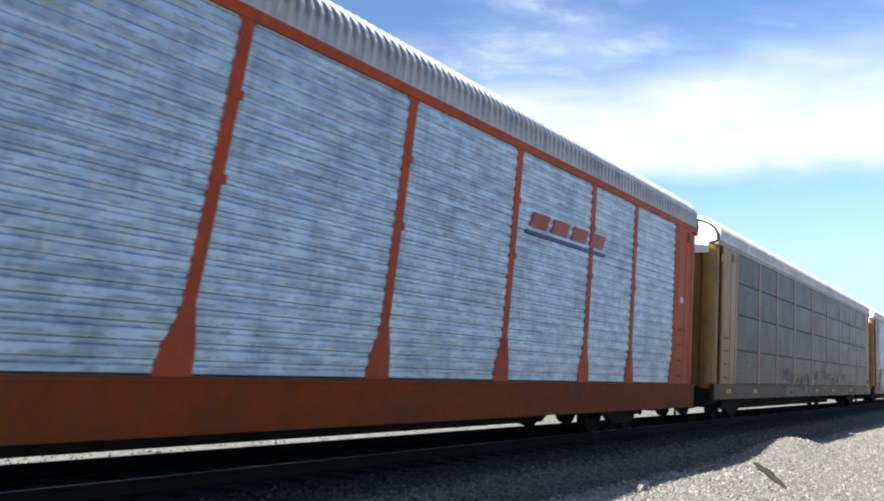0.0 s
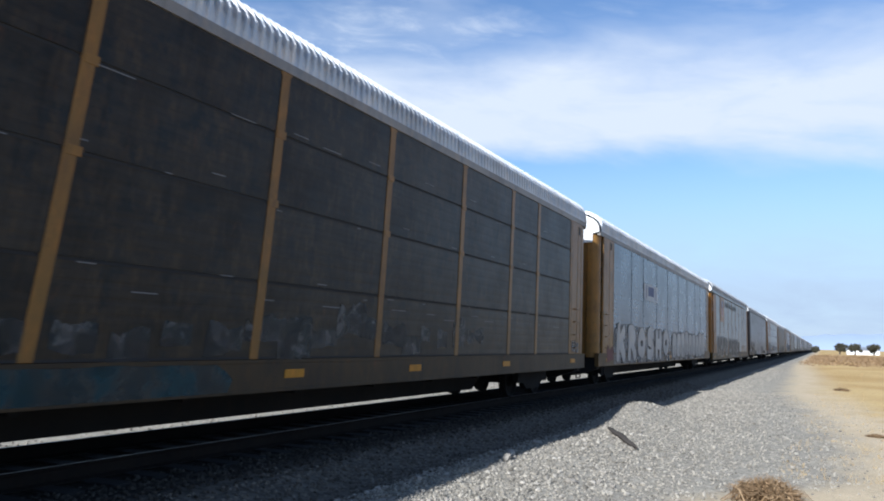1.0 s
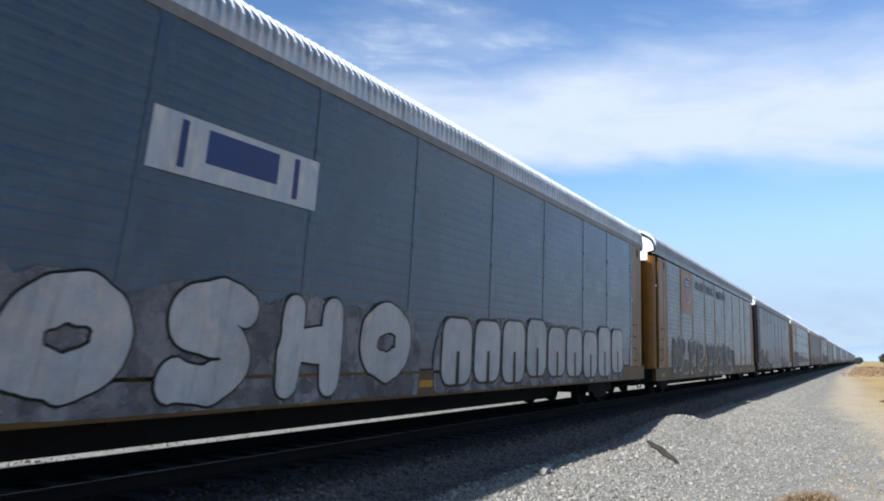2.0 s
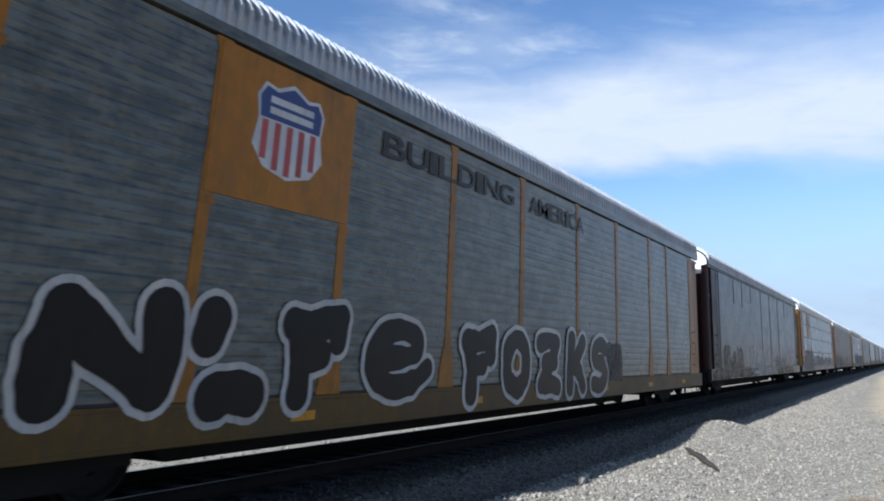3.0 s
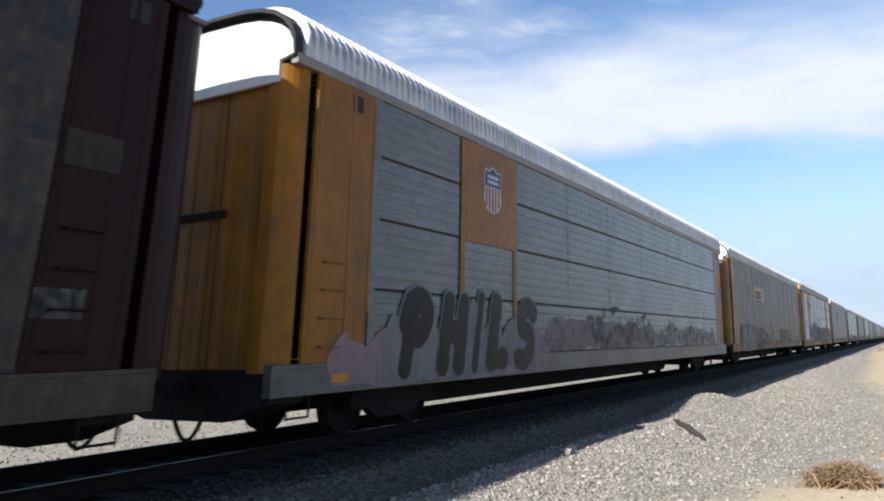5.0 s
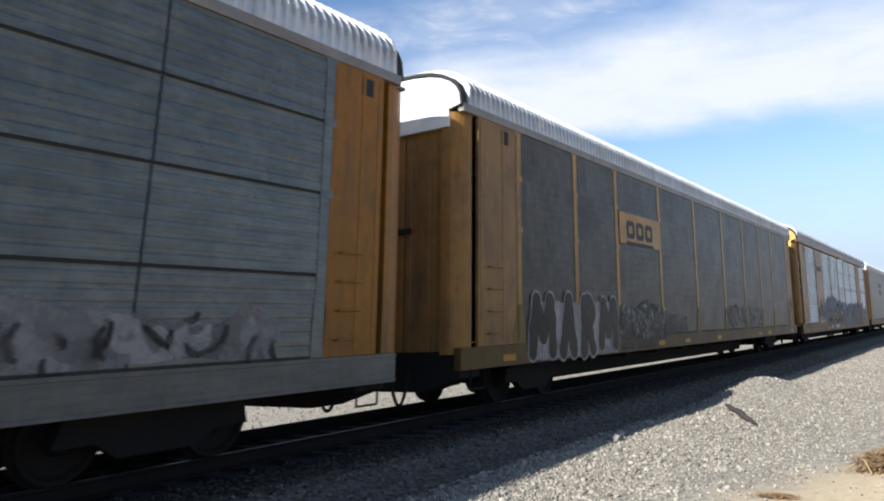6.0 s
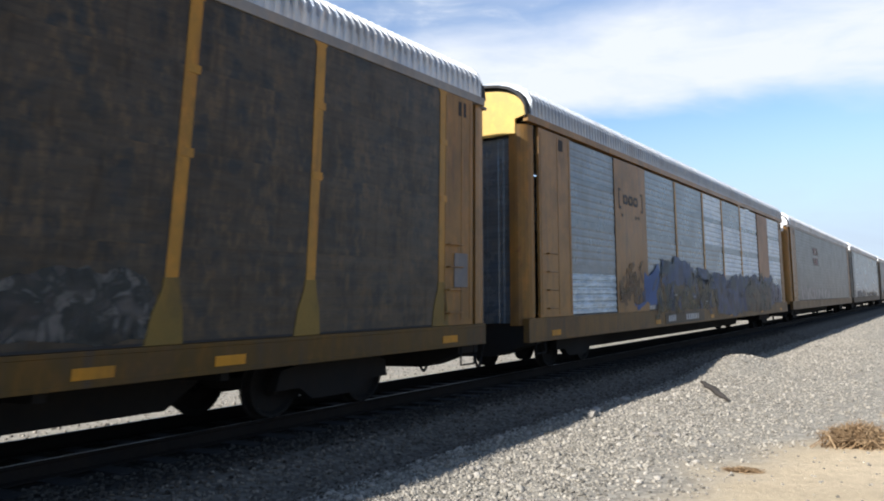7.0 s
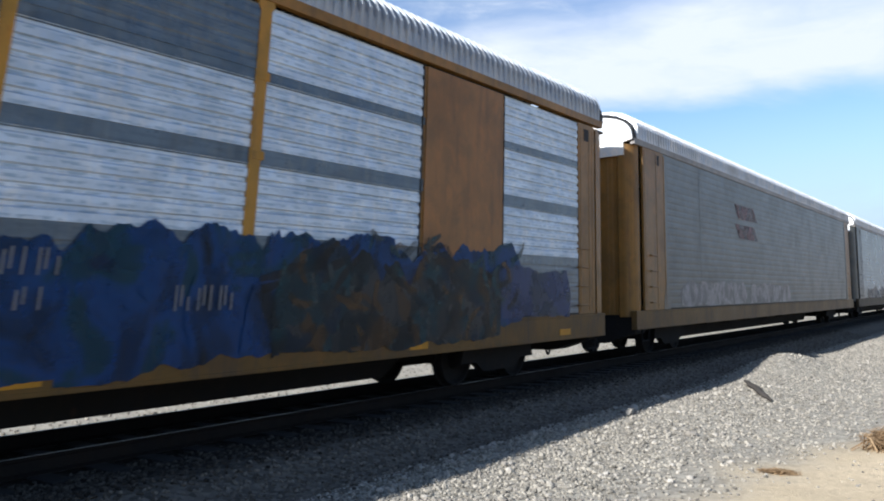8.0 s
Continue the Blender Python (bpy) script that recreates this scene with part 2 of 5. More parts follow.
def mural(name, colours, scale=1.6, rough=0.42, cells=False, wear=0.0):
    """Layered spray paint: several colours in flowing shapes, or in broken chunks; worn through in places."""
    m = bpy.data.materials.new(name)
    m.use_nodes = True
    n = Nodes(m.node_tree)
    co = n.add("ShaderNodeTexCoord").outputs["Object"]
    ramp = n.add("ShaderNodeValToRGB")
    e = ramp.color_ramp.elements
    while len(e) < len(colours):
        e.new(0.5)
    if cells:
        ramp.color_ramp.interpolation = "CONSTANT"
        warp = n.add("ShaderNodeTexNoise")
        n.put(warp.inputs["Vector"], co)
        warp.inputs["Scale"].default_value = 1.7
        vor = n.add("ShaderNodeTexVoronoi")
        n.put(vor.inputs["Vector"], n.vadd(n.vscale(co, (1.0, 1.0, 0.75)), n.vscale(warp.outputs["Color"], (0.9, 0.9, 0.9))))
        vor.inputs["Scale"].default_value = scale
        sep = n.add("ShaderNodeSeparateColor")
        n.put(sep.inputs[0], vor.outputs["Color"])
        pick = sep.outputs[0]
    else:
        ramp.color_ramp.interpolation = "EASE"
        pick = n.noise(n.vscale(co, (1.0, 1.0, 0.9)), scale, 3.0, 0.6, 0.7)
    for i, q in enumerate(colours):
        e[i].position = i / len(colours) if cells else 0.30 + 0.42 * i / max(1, len(colours) - 1)
        e[i].color = c4(q)
    n.put(ramp.inputs[0], pick)
    grit = n.noise(co, 24.0, 4.0, 0.7)
    dust = n.noise(n.vscale(co, (1, 2.5, 0.4)), 2.0, 4.0, 0.6)
    col = n.mix(n.math("MULTIPLY", n.step(grit, 0.45, 0.75), 0.3), ramp.outputs[0], c4((0.035, 0.034, 0.033)))
    col = n.mix(n.math("MULTIPLY", n.step(dust, 0.5, 0.78), 0.25), col, c4((0.05, 0.046, 0.042)))
    p = n.add("ShaderNodeBsdfPrincipled")
    n.put(p.inputs["Base Color"], col)
    p.inputs["Roughness"].default_value = rough
    p.inputs["Specular IOR Level"].default_value = 0.15
    if wear:
        thin = n.noise(n.vadd(co, (3.1, 5.7, 1.3)), 2.3, 5.0, 0.65, 0.4)
        n.put(p.inputs["Alpha"], n.math("SUBTRACT", 1.0 - 0.25 * wear, n.math("MULTIPLY", n.step(thin, 0.42, 0.60), wear * 0.75), clamp=True))
    n.put(n.add("ShaderNodeOutputMaterial").inputs[0], p.outputs[0])
    return m


M["mblue"] = mural("blue_mural", ((0.004, 0.009, 0.016), (0.006, 0.024, 0.070), (0.009, 0.042, 0.14), (0.007, 0.036, 0.060), (0.004, 0.014, 0.044)), 1.2, wear=0.2)
M["mhaze"] = mural("thin_violet_blue_mural", ((0.03, 0.04, 0.08), (0.05, 0.065, 0.14), (0.045, 0.055, 0.08), (0.06, 0.065, 0.12)), 1.0, wear=0.45)
M["molive"] = mural("olive_mural", ((0.092, 0.070, 0.028), (0.018, 0.024, 0.020), (0.060, 0.060, 0.034), (0.036, 0.040, 0.024), (0.10, 0.062, 0.030), (0.016, 0.045, 0.056), (0.068, 0.060, 0.038), (0.016, 0.038, 0.082)), 2.6, cells=True, wear=0.45)
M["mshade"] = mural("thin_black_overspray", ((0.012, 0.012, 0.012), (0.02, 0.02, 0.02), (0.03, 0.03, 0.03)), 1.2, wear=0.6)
M["mdark"] = mural("dark_teal_brown_mural", ((0.008, 0.014, 0.018), (0.012, 0.028, 0.036), (0.055, 0.034, 0.018), (0.010, 0.020, 0.034), (0.022, 0.026, 0.028), (0.014, 0.038, 0.046), (0.040, 0.040, 0.040)), 3.6, cells=True, wear=0.3)
M["mgay"] = mural("many_coloured_mural", ((0.018, 0.018, 0.016), (0.014, 0.032, 0.026), (0.12, 0.078, 0.020), (0.075, 0.020, 0.019), (0.095, 0.086, 0.070), (0.022, 0.023, 0.020), (0.018, 0.028, 0.042), (0.042, 0.024, 0.016), (0.12, 0.10, 0.08)), 2.6, cells=True, wear=0.55)
M["mgrey"] = mural("faded_grey_mural", ((0.02, 0.02, 0.02), (0.07, 0.066, 0.064), (0.03, 0.036, 0.036), (0.13, 0.125, 0.12), (0.026, 0.026, 0.027)), 3.0, wear=0.6)
M["mpale"] = mural("pale_grey_mural", ((0.21, 0.20, 0.185), (0.36, 0.345, 0.32), (0.28, 0.268, 0.25), (0.40, 0.385, 0.36)), 1.6, wear=0.4)
M["mteal"] = mural("dark_teal_mural", ((0.012, 0.026, 0.030), (0.014, 0.050, 0.062), (0.05, 0.055, 0.052), (0.014, 0.034, 0.042)), 1.8, wear=0.4)
M["mfade"] = mural("washed_out_mural", ((0.23, 0.225, 0.22), (0.17, 0.165, 0.165), (0.28, 0.27, 0.265), (0.14, 0.135, 0.135), (0.20, 0.185, 0.18)), 3.0, cells=True, wear=0.6)
M["rfade"] = mural("faded_red_decal", ((0.20, 0.07, 0.065), (0.12, 0.07, 0.068), (0.24, 0.06, 0.055)), 2.0, wear=0.8)
M["mrose"] = mural("thin_rose_grey_mural", ((0.16, 0.13, 0.13), (0.20, 0.155, 0.158), (0.14, 0.135, 0.13), (0.18, 0.15, 0.15)), 1.8, wear=0.75)
M["mdust"] = mural("dusty_ochre_wear", ((0.075, 0.062, 0.045), (0.12, 0.085, 0.045), (0.09, 0.08, 0.07), (0.06, 0.05, 0.042)), 1.8, wear=0.5)
M["mchalk"] = mural("worn_white_mural", ((0.22, 0.20, 0.195), (0.33, 0.315, 0.305), (0.27, 0.25, 0.245), (0.37, 0.355, 0.345)), 2.4, wear=0.4)
M["mbrown"] = mural("brown_stain_mural", ((0.07, 0.042, 0.022), (0.10, 0.06, 0.028), (0.05, 0.032, 0.02)), 2.5, wear=0.8)


def ground_material():
    m = bpy.data.materials.new("gravel_sand_and_dry_field")
    m.use_nodes = True
    n = Nodes(m.node_tree)
    co = n.add("ShaderNodeTexCoord").outputs["Object"]
    xyz = n.add("ShaderNodeSeparateXYZ")
    n.put(xyz.inputs[0], co)
    x, y = xyz.outputs[0], xyz.outputs[1]
    wide = n.noise(co, 0.10, 4.0, 0.55)
    mid = n.noise(co, 0.75, 5.0, 0.6)
    small = n.noise(co, 9.0, 4.0, 0.7)
    grit = n.noise(co, 55.0, 3.0, 0.7)
    vor = n.add("ShaderNodeTexVoronoi")
    n.put(vor.inputs["Vector"], co)
    vor.inputs["Scale"].default_value = 17.0
    chips = vor.outputs["Color"]
    bw = n.add("ShaderNodeRGBToBW")
    n.put(bw.inputs[0], chips)
    gravel = n.mix(bw.outputs[0], c4((0.18, 0.16, 0.128)), c4((0.42, 0.375, 0.30)))
    gravel = n.mix(n.math("MULTIPLY", n.step(mid, 0.4, 0.7), 0.45), gravel, c4((0.38, 0.34, 0.27)))
    stained_shaded = n.mix(bw.outputs[0], c4((0.013, 0.0115, 0.010)), c4((0.054, 0.046, 0.038)))
    sand = n.mix(n.step(mid, 0.3, 0.7), c4((0.60, 0.475, 0.31)), c4((0.50, 0.395, 0.255)))
    sand = n.mix(n.math("MULTIPLY", n.step(small, 0.42, 0.7), 0.5), sand, c4((0.40, 0.315, 0.21)))
    sand = n.mix(n.math("MULTIPLY", n.step(grit, 0.52, 0.66), 0.5), sand, c4((0.30, 0.245, 0.175)))
    straw = n.mix(n.step(wide, 0.38, 0.62), c4((0.54, 0.385, 0.175)), c4((0.43, 0.28, 0.115)))
    straw = n.mix(n.math("MULTIPLY", n.step(small, 0.4, 0.7), 0.35), straw, c4((0.25, 0.17, 0.085)))
    wob = n.math("MULTIPLY", n.math("SUBTRACT", mid, 0.5), 2.2)
    # ballast between and beside the rails: oil plus the train's shade, both as colour
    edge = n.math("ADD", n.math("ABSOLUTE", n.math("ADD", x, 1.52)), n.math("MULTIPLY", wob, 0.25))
    # the gravel strip ends about two metres short of the walker; it narrows farther on
    gx = n.math("ADD", x, wob)
    lim = n.math("ADD", 4.3, n.math("MULTIPLY", n.step(y, 8.5, 12.5), 2.1))
    lim = n.math("SUBTRACT", lim, n.math("MULTIPLY", n.step(y, 14.0, 40.0), 1.9))
    gx = n.math("SUBTRACT", gx, lim)
    gx = n.math("ADD", gx, n.math("MULTIPLY", n.step(y, 40.0, 100.0), 1.2))
    c = n.mix(n.step(gx, -0.5, 0.9), gravel, sand)
    far = n.math("MULTIPLY", n.step(gx, 0.8, 3.0), n.step(n.math("ADD", y, n.math("MULTIPLY", wob, 4.0)), 12.0, 20.0))
    c = n.mix(far, c, straw)
    # gravel toned down out to the shadow's edge: shade mixed into its colour
    shade_toned = n.mix(bw.outputs[0], c4((0.062, 0.054, 0.044)), c4((0.19, 0.163, 0.13)))
    c = n.mix(n.step(edge, 2.75, 3.5), shade_toned, c)
    c = n.mix(n.step(edge, 1.5, 2.3), stained_shaded, c)
    west = n.step(x, -9.0, -14.0)
    c = n.mix(west, c, straw)
    p = n.add("ShaderNodeBsdfPrincipled")
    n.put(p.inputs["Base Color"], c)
    p.inputs["Roughness"].default_value = 0.95
    p.inputs["Specular IOR Level"].default_value = 0.03
    bp = n.add("ShaderNodeBump")
    bp.inputs["Strength"].default_value, bp.inputs["Distance"].default_value = 0.6, 0.03
    n.put(bp.inputs["Height"], n.math("ADD", n.math("MULTIPLY", bw.outputs[0], 0.6), n.math("ADD", small, n.math("MULTIPLY", grit, 0.4))))
    n.put(p.inputs["Normal"], bp.outputs[0])
    n.put(n.add("ShaderNodeOutputMaterial").inputs[0], p.outputs[0])
    return m


def natural(name, a, b, scale=6.0, rough=0.9, by_island=True):
    """Stone, straw or leaf: colour from piece to piece and over each piece."""
    m = bpy.data.materials.new(name)
    m.use_nodes = True
    n = Nodes(m.node_tree)
    co = n.add("ShaderNodeTexCoord").outputs["Object"]
    pick = n.add("ShaderNodeNewGeometry").outputs["Random Per Island"] if by_island else n.add("ShaderNodeObjectInfo").outputs["Random"]
    f = n.math("ADD", n.math("MULTIPLY", pick, 0.75), n.math("MULTIPLY", n.math("SUBTRACT", n.noise(co, scale, 4.0, 0.65), 0.4), 0.8), clamp=True)
    p = n.add("ShaderNodeBsdfPrincipled")
    n.put(p.inputs["Base Color"], n.mix(f, c4(a), c4(b)))
    p.inputs["Roughness"].default_value = rough
    p.inputs["Specular IOR Level"].default_value = 0.05
    n.put(n.add("ShaderNodeOutputMaterial").inputs[0], p.outputs[0])
    return m


M["ground"] = ground_material()
M["stone"] = natural("crushed_stone", (0.10, 0.09, 0.073), (0.44, 0.39, 0.315), 9.0)
M["pebble"] = natural("loose_stone", (0.19, 0.168, 0.14), (0.47, 0.42, 0.35), 9.0, by_island=False)
# stones that carry the same painted shade; the first also oil
M["oily_shaded"] = natural("oil_and_shade_dark_stone", (0.021, 0.018, 0.0145), (0.086, 0.073, 0.058), 9.0)
M["shade_toned"] = natural("shade_toned_stone", (0.050, 0.043, 0.035), (0.215, 0.184, 0.146), 9.0)
M["brush"] = natural("dry_brush", (0.15, 0.092, 0.048), (0.36, 0.25, 0.14), 5.0)
M["straw"] = natural("dry_grass", (0.27, 0.18, 0.08), (0.42, 0.30, 0.14), 5.0)
M["leaf"] = natural("dusty_green_leaf", (0.045, 0.043, 0.03), (0.09, 0.082, 0.055), 3.0)
M["bark"] = natural("grey_bark", (0.08, 0.065, 0.05), (0.16, 0.13, 0.10), 4.0)
M["stick"] = natural("grey_driftwood", (0.045, 0.038, 0.033), (0.10, 0.09, 0.08), 7.0)
# distance haze is mixed straight into the hill colour
M["hill"] = natural("haze_toned_hills", (0.36, 0.42, 0.51), (0.39, 0.45, 0.53), 0.01, by_island=False)
M["plaster"] = natural("white_plaster", (0.66, 0.65, 0.62), (0.78, 0.77, 0.74), 0.6, by_island=False)
M["glassdark"] = natural("dark_window", (0.03, 0.035, 0.04), (0.05, 0.055, 0.06), 1.0, 0.2, by_island=False)


# ---------------------------------------------------------------- mesh helpers
MESHES = {}


def to_mesh(name, bm, mat):
    bmesh.ops.recalc_face_normals(bm, faces=bm.faces)
    me = bpy.data.meshes.new(name)
    bm.to_mesh(me)
    bm.free()
    me.materials.append(mat)
    return me


def attach(name, me, parent=None, label="", at=(0, 0, 0)):
    ob = new(name, me)
    if parent:
        ob.parent = parent
    ob.location = at
    return tagged(ob, label)


def part(name, bm, mat, parent, label="", at=(0, 0, 0)):
    return attach(name, to_mesh(name, bm, mat), parent, label, at)


def shared(key, build, mat):
    """One mesh for alike pieces."""
    k = (key, mat.name)
    if k not in MESHES:
        MESHES[k] = to_mesh(key[0], build(), mat)
    return MESHES[k]


def box(bm, x0, x1, y0, y1, z0, z1, bevel=0.0):
    r = bmesh.ops.create_cube(bm, size=1.0)
    vs = r["verts"]
    for v in vs:
        v.co = Vector(((x0 + x1) / 2 + v.co.x * (x1 - x0), (y0 + y1) / 2 + v.co.y * (y1 - y0), (z0 + z1) / 2 + v.co.z * (z1 - z0)))
    if bevel:
        es = list({e for v in vs for e in v.link_edges})
        bmesh.ops.bevel(bm, geom=es, offset=bevel, segments=2, affect="EDGES", profile=0.6)
    return bm


def boxed(*a, **k):
    return box(bmesh.new(), *a, **k)


def prism(points, axis, lo, hi, bm=None):
    """An outline in two axes drawn out along the third."""
    bm = bm or bmesh.new()

    def at(p, d):
        return {"x": (d, p[0], p[1]), "y": (p[0], d, p[1]), "z": (p[0], p[1], d)}[axis]
    a = [bm.verts.new(at(p, lo)) for p in points]
    b = [bm.verts.new(at(p, hi)) for p in points]
    bm.faces.new(a), bm.faces.new(b[::-1])
    for i in range(len(points)):
        j = (i + 1) % len(points)
        bm.faces.new((a[i], b[i], b[j], a[j]))
    return bm


def tube(bm, pts, r, sides=6):
    rings = []
    for i, p in enumerate(pts):
        d = (Vector(pts[min(i + 1, len(pts) - 1)]) - Vector(pts[max(i - 1, 0)])).normalized()
        u = d.orthogonal().normalized()
        w = d.cross(u)
        rr = r[i] if isinstance(r, (list, tuple)) else r
        rings.append([bm.verts.new(Vector(p) + (u * math.cos(a) + w * math.sin(a)) * rr) for a in [2 * math.pi * k / sides for k in range(sides)]])
    for a, b in zip(rings, rings[1:]):
        best = min(range(sides), key=lambda s: sum((a[k].co - b[(k + s) % sides].co).length for k in range(sides)))
        for k in range(sides):
            bm.faces.new((a[k], a[(k + 1) % sides], b[(k + 1 + best) % sides], b[(k + best) % sides]))
    bm.faces.new(rings[0][::-1]), bm.faces.new(rings[-1])
    return bm


def disc(bm, x0, x1, y, z, r, sides=28):
    return prism([(y + r * math.cos(2 * math.pi * k / sides), z + r * math.sin(2 * math.pi * k / sides)) for k in range(sides)], "x", x0, x1, bm)


# ---------------------------------------------------------------- ground and track
TRACK_X, RAIL = -1.52, 0.26      # centre line; height of the rail heads


def smooth(v, a, b):
    t = min(1.0, max(0.0, (v - a) / (b - a)))
    return t * t * (3 - 2 * t)


def ground_z(x, y):
    d = abs(x - TRACK_X)
    z = RAIL - 0.20 - 0.23 * smooth(d, 1.75, 2.9)
    if x > 0:
        z += 0.04 * smooth(x, 4.0, 7.0)
        z += 0.035 * noise.noise((x * 0.7, y * 0.45, 0.0)) * smooth(x, 1.0, 2.5)
        # heap of spilled ballast beside the track, trailing towards the walker
        z += 0.37 * math.exp(-(((x - 2.15) / 0.75) ** 2 + ((y - 19.6) / 2.1) ** 2))
        z += 0.10 * math.exp(-(((x - 2.6) / 0.9) ** 2 + ((y - 13.5) / 4.0) ** 2))
        z += 0.07 * math.exp(-(((x - 1.75) / 0.35) ** 2 + ((y - 9.0) / 3.5) ** 2))
    else:
        z += 0.05 * noise.noise((x * 0.5, y * 0.3, 4.0)) * smooth(-x, 4.5, 7.0)
    z += 0.012 * noise.noise((x * 4.1, y * 4.1, 9.0))
    return z


def make_ground():
    xs = [-4000, -1500, -500, -200, -80, -40, -25, -18] + list(np.arange(-14, -4, 0.5)) + list(np.arange(-4, 9, 0.16)) + \
         list(np.arange(9, 16, 0.6)) + [17, 20, 25, 35, 60, 120, 300, 900, 2000, 4000]
    ys = [-1500, -400, -100, -40] + list(np.arange(-24, 2, 1.0)) + list(np.arange(2, 27, 0.17)) + list(np.arange(27, 60, 0.7)) + \
         list(np.arange(60, 150, 4.0)) + [160, 190, 240, 320, 450, 700, 1100, 1800, 3000, 4700]
    verts = [(float(x), float(y), ground_z(float(x), float(y))) for y in ys for x in xs]
    w = len(xs)
    faces = [(j * w + i, j * w + i + 1, (j + 1) * w + i + 1, (j + 1) * w + i) for j in range(len(ys) - 1) for i in range(w - 1)]
    me = bpy.data.meshes.new("ground")
    me.from_pydata(verts, [], faces)
    me.shade_smooth()
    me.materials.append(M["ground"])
    return tagged(new("ground", me), "flat desert ground of grey gravel, pale sand and dry straw field", "ground", kind="structure")


ground = make_ground()


def make_track():
    track = tagged(new("railway_track"), "straight railway track of steel rails on dark wooden ties", "railway track", kind="structure")
    prof = [(-0.07, -0.18), (0.07, -0.18), (0.07, -0.165), (0.012, -0.145), (0.012, -0.045), (0.036, -0.03), (0.036, -0.006), (0.028, 0.0),
            (-0.028, 0.0), (-0.036, -0.006), (-0.036, -0.03), (-0.012, -0.045), (-0.012, -0.145), (-0.07, -0.165)]
    for dx in (-0.755, 0.755):
        part("rail", prism([(TRACK_X + dx + a, RAIL + b) for a, b in prof], "y", -60, 900), M["rail"], track, "rusty steel rail, coloured darker for the shade under the train")
        part("running_surface", prism([(TRACK_X + dx + a, RAIL + b) for a, b in ((0.006, 0.0), (0.026, 0.0), (0.023, 0.003), (0.009, 0.003))], "y", -60, 900), M["railtop"], track, "thin polished strip on the rail head")
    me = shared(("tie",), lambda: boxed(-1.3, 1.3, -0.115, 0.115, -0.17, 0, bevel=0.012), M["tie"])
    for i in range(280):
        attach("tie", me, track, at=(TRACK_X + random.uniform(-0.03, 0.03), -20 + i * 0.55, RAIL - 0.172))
    return track


make_track()

# ---------------------------------------------------------------- autorack cars
PITCH, GAP, SPEED = 28.7, 1.576, 25.738
BODY = PITCH - GAP
HALF = 1.52
POSTS = (1.9, 4.4, 6.65, 9.45, 12.3, 15.25, 18.15, 21.0, 23.1, 25.6)
ROWS_Z = ((1.33, 2.27), (2.31, 3.28), (3.32, 4.20), (4.24, 5.06))
EAVE, CREST = 5.19, 5.80
CARS = []


def panel_bm(w, h, deep):
    """Ribbed side sheet: ribs run along the car."""
    bm = bmesh.new()
    n = max(2, round(h / 0.165))
    p = h / n
    pts = []
    for i in range(n):
        z = i * p
        pts += [(0.0, z), (0.0, z + p * 0.55), (-deep, z + p * 0.68), (-deep, z + p * 0.9)]
    pts.append((0.0, h))
    a = [bm.verts.new((x, 0.0, z)) for x, z in pts]
    b = [bm.verts.new((x, w, z)) for x, z in pts]
    for i in range(len(pts) - 1):
        bm.faces.new((a[i], b[i], b[i + 1], a[i + 1]))
    back = [bm.verts.new((-0.04, q, z)) for q, z in ((0, 0), (w, 0), (w, h), (0, h))]
    bm.faces.new(back)
    bm.faces.new((a[0], b[0], back[1], back[0]))
    bm.faces.new((a[-1], b[-1], back[2], back[3]))
    return bm


def post_bm(zs):
    """Side post with a small head plate."""
    o = [(-0.085, zs), (0.075, zs), (0.075, 5.0), (0.12, 5.06), (0.12, 5.13), (-0.13, 5.13), (-0.13, 5.06), (-0.085, 5.0)]
    bm = prism(o, "x", -0.07, 0.0)
    bmesh.ops.bevel(bm, geom=[e for e in bm.edges if e.is_manifold], offset=0.006, segments=1, affect="EDGES")
    return bm


def foot_bm(foot, zs):
    """Flared plate that carries a post's load into the sill."""
    o = [(-0.10, 1.98), (-0.11, 1.86), (-0.45 * foot - 0.05, 1.62), (-0.75 * foot, zs), (0.60 * foot, zs), (0.4 * foot + 0.03, 1.62), (0.10, 1.86), (0.09, 1.98)]
    bm = prism(o, "x", -0.06, 0.004)
    bmesh.ops.bevel(bm, geom=[e for e in bm.edges if e.is_manifold], offset=0.003, segments=1, affect="EDGES")
    return bm


def arc(k=14, rise=0.0):
    """Roof line across the car, from one eave to the other."""
    pts = []
    for i in range(k + 1):
        a = math.pi * i / k
        x = HALF * math.copysign(abs(math.cos(a)) ** 0.62, math.cos(a))
        pts.append((x, EAVE + (CREST + rise - EAVE) * math.sin(a) ** 0.8))
    return pts


def roof_bm(rise):
    bm = bmesh.new()
    line = arc(14, rise)
    step, rows = 0.165, []
    fade = [0.1 if i in (0, 14) else 1.0 for i in range(15)]
    n = int((BODY - 0.3) / step)
    step = (BODY - 0.3) / n
    for i in range(n):
        y = 0.15 + i * step
        for dy, h in ((0.0, 0.0), (0.34, 0.0), (0.42, 0.07), (0.5, 0.10), (0.72, 0.10), (0.84, 0.06), (0.9, 0.0)):
            rows.append((y + dy * step, h))
    rows.append((BODY - 0.15, 0.0))
    prev = None
    for y, h in rows:
        ring = [bm.verts.new((x * (1 + g * h / 3.5), y, z + g * h)) for (x, z), g in zip(line, fade)]
        if prev:
            for a in range(len(line) - 1):
                bm.faces.new((prev[a], prev[a + 1], ring[a + 1], ring[a]))
        prev = ring
    return bm


def roof_edge_bm(y0, y1, rise):
    """Plain curved sheet that closes the roof at a car's end."""
    line = arc(14, rise)
    inner = [(x * 0.97, z - 0.05) for x, z in line]
    return prism(line + inner[::-1], "y", y0, y1)


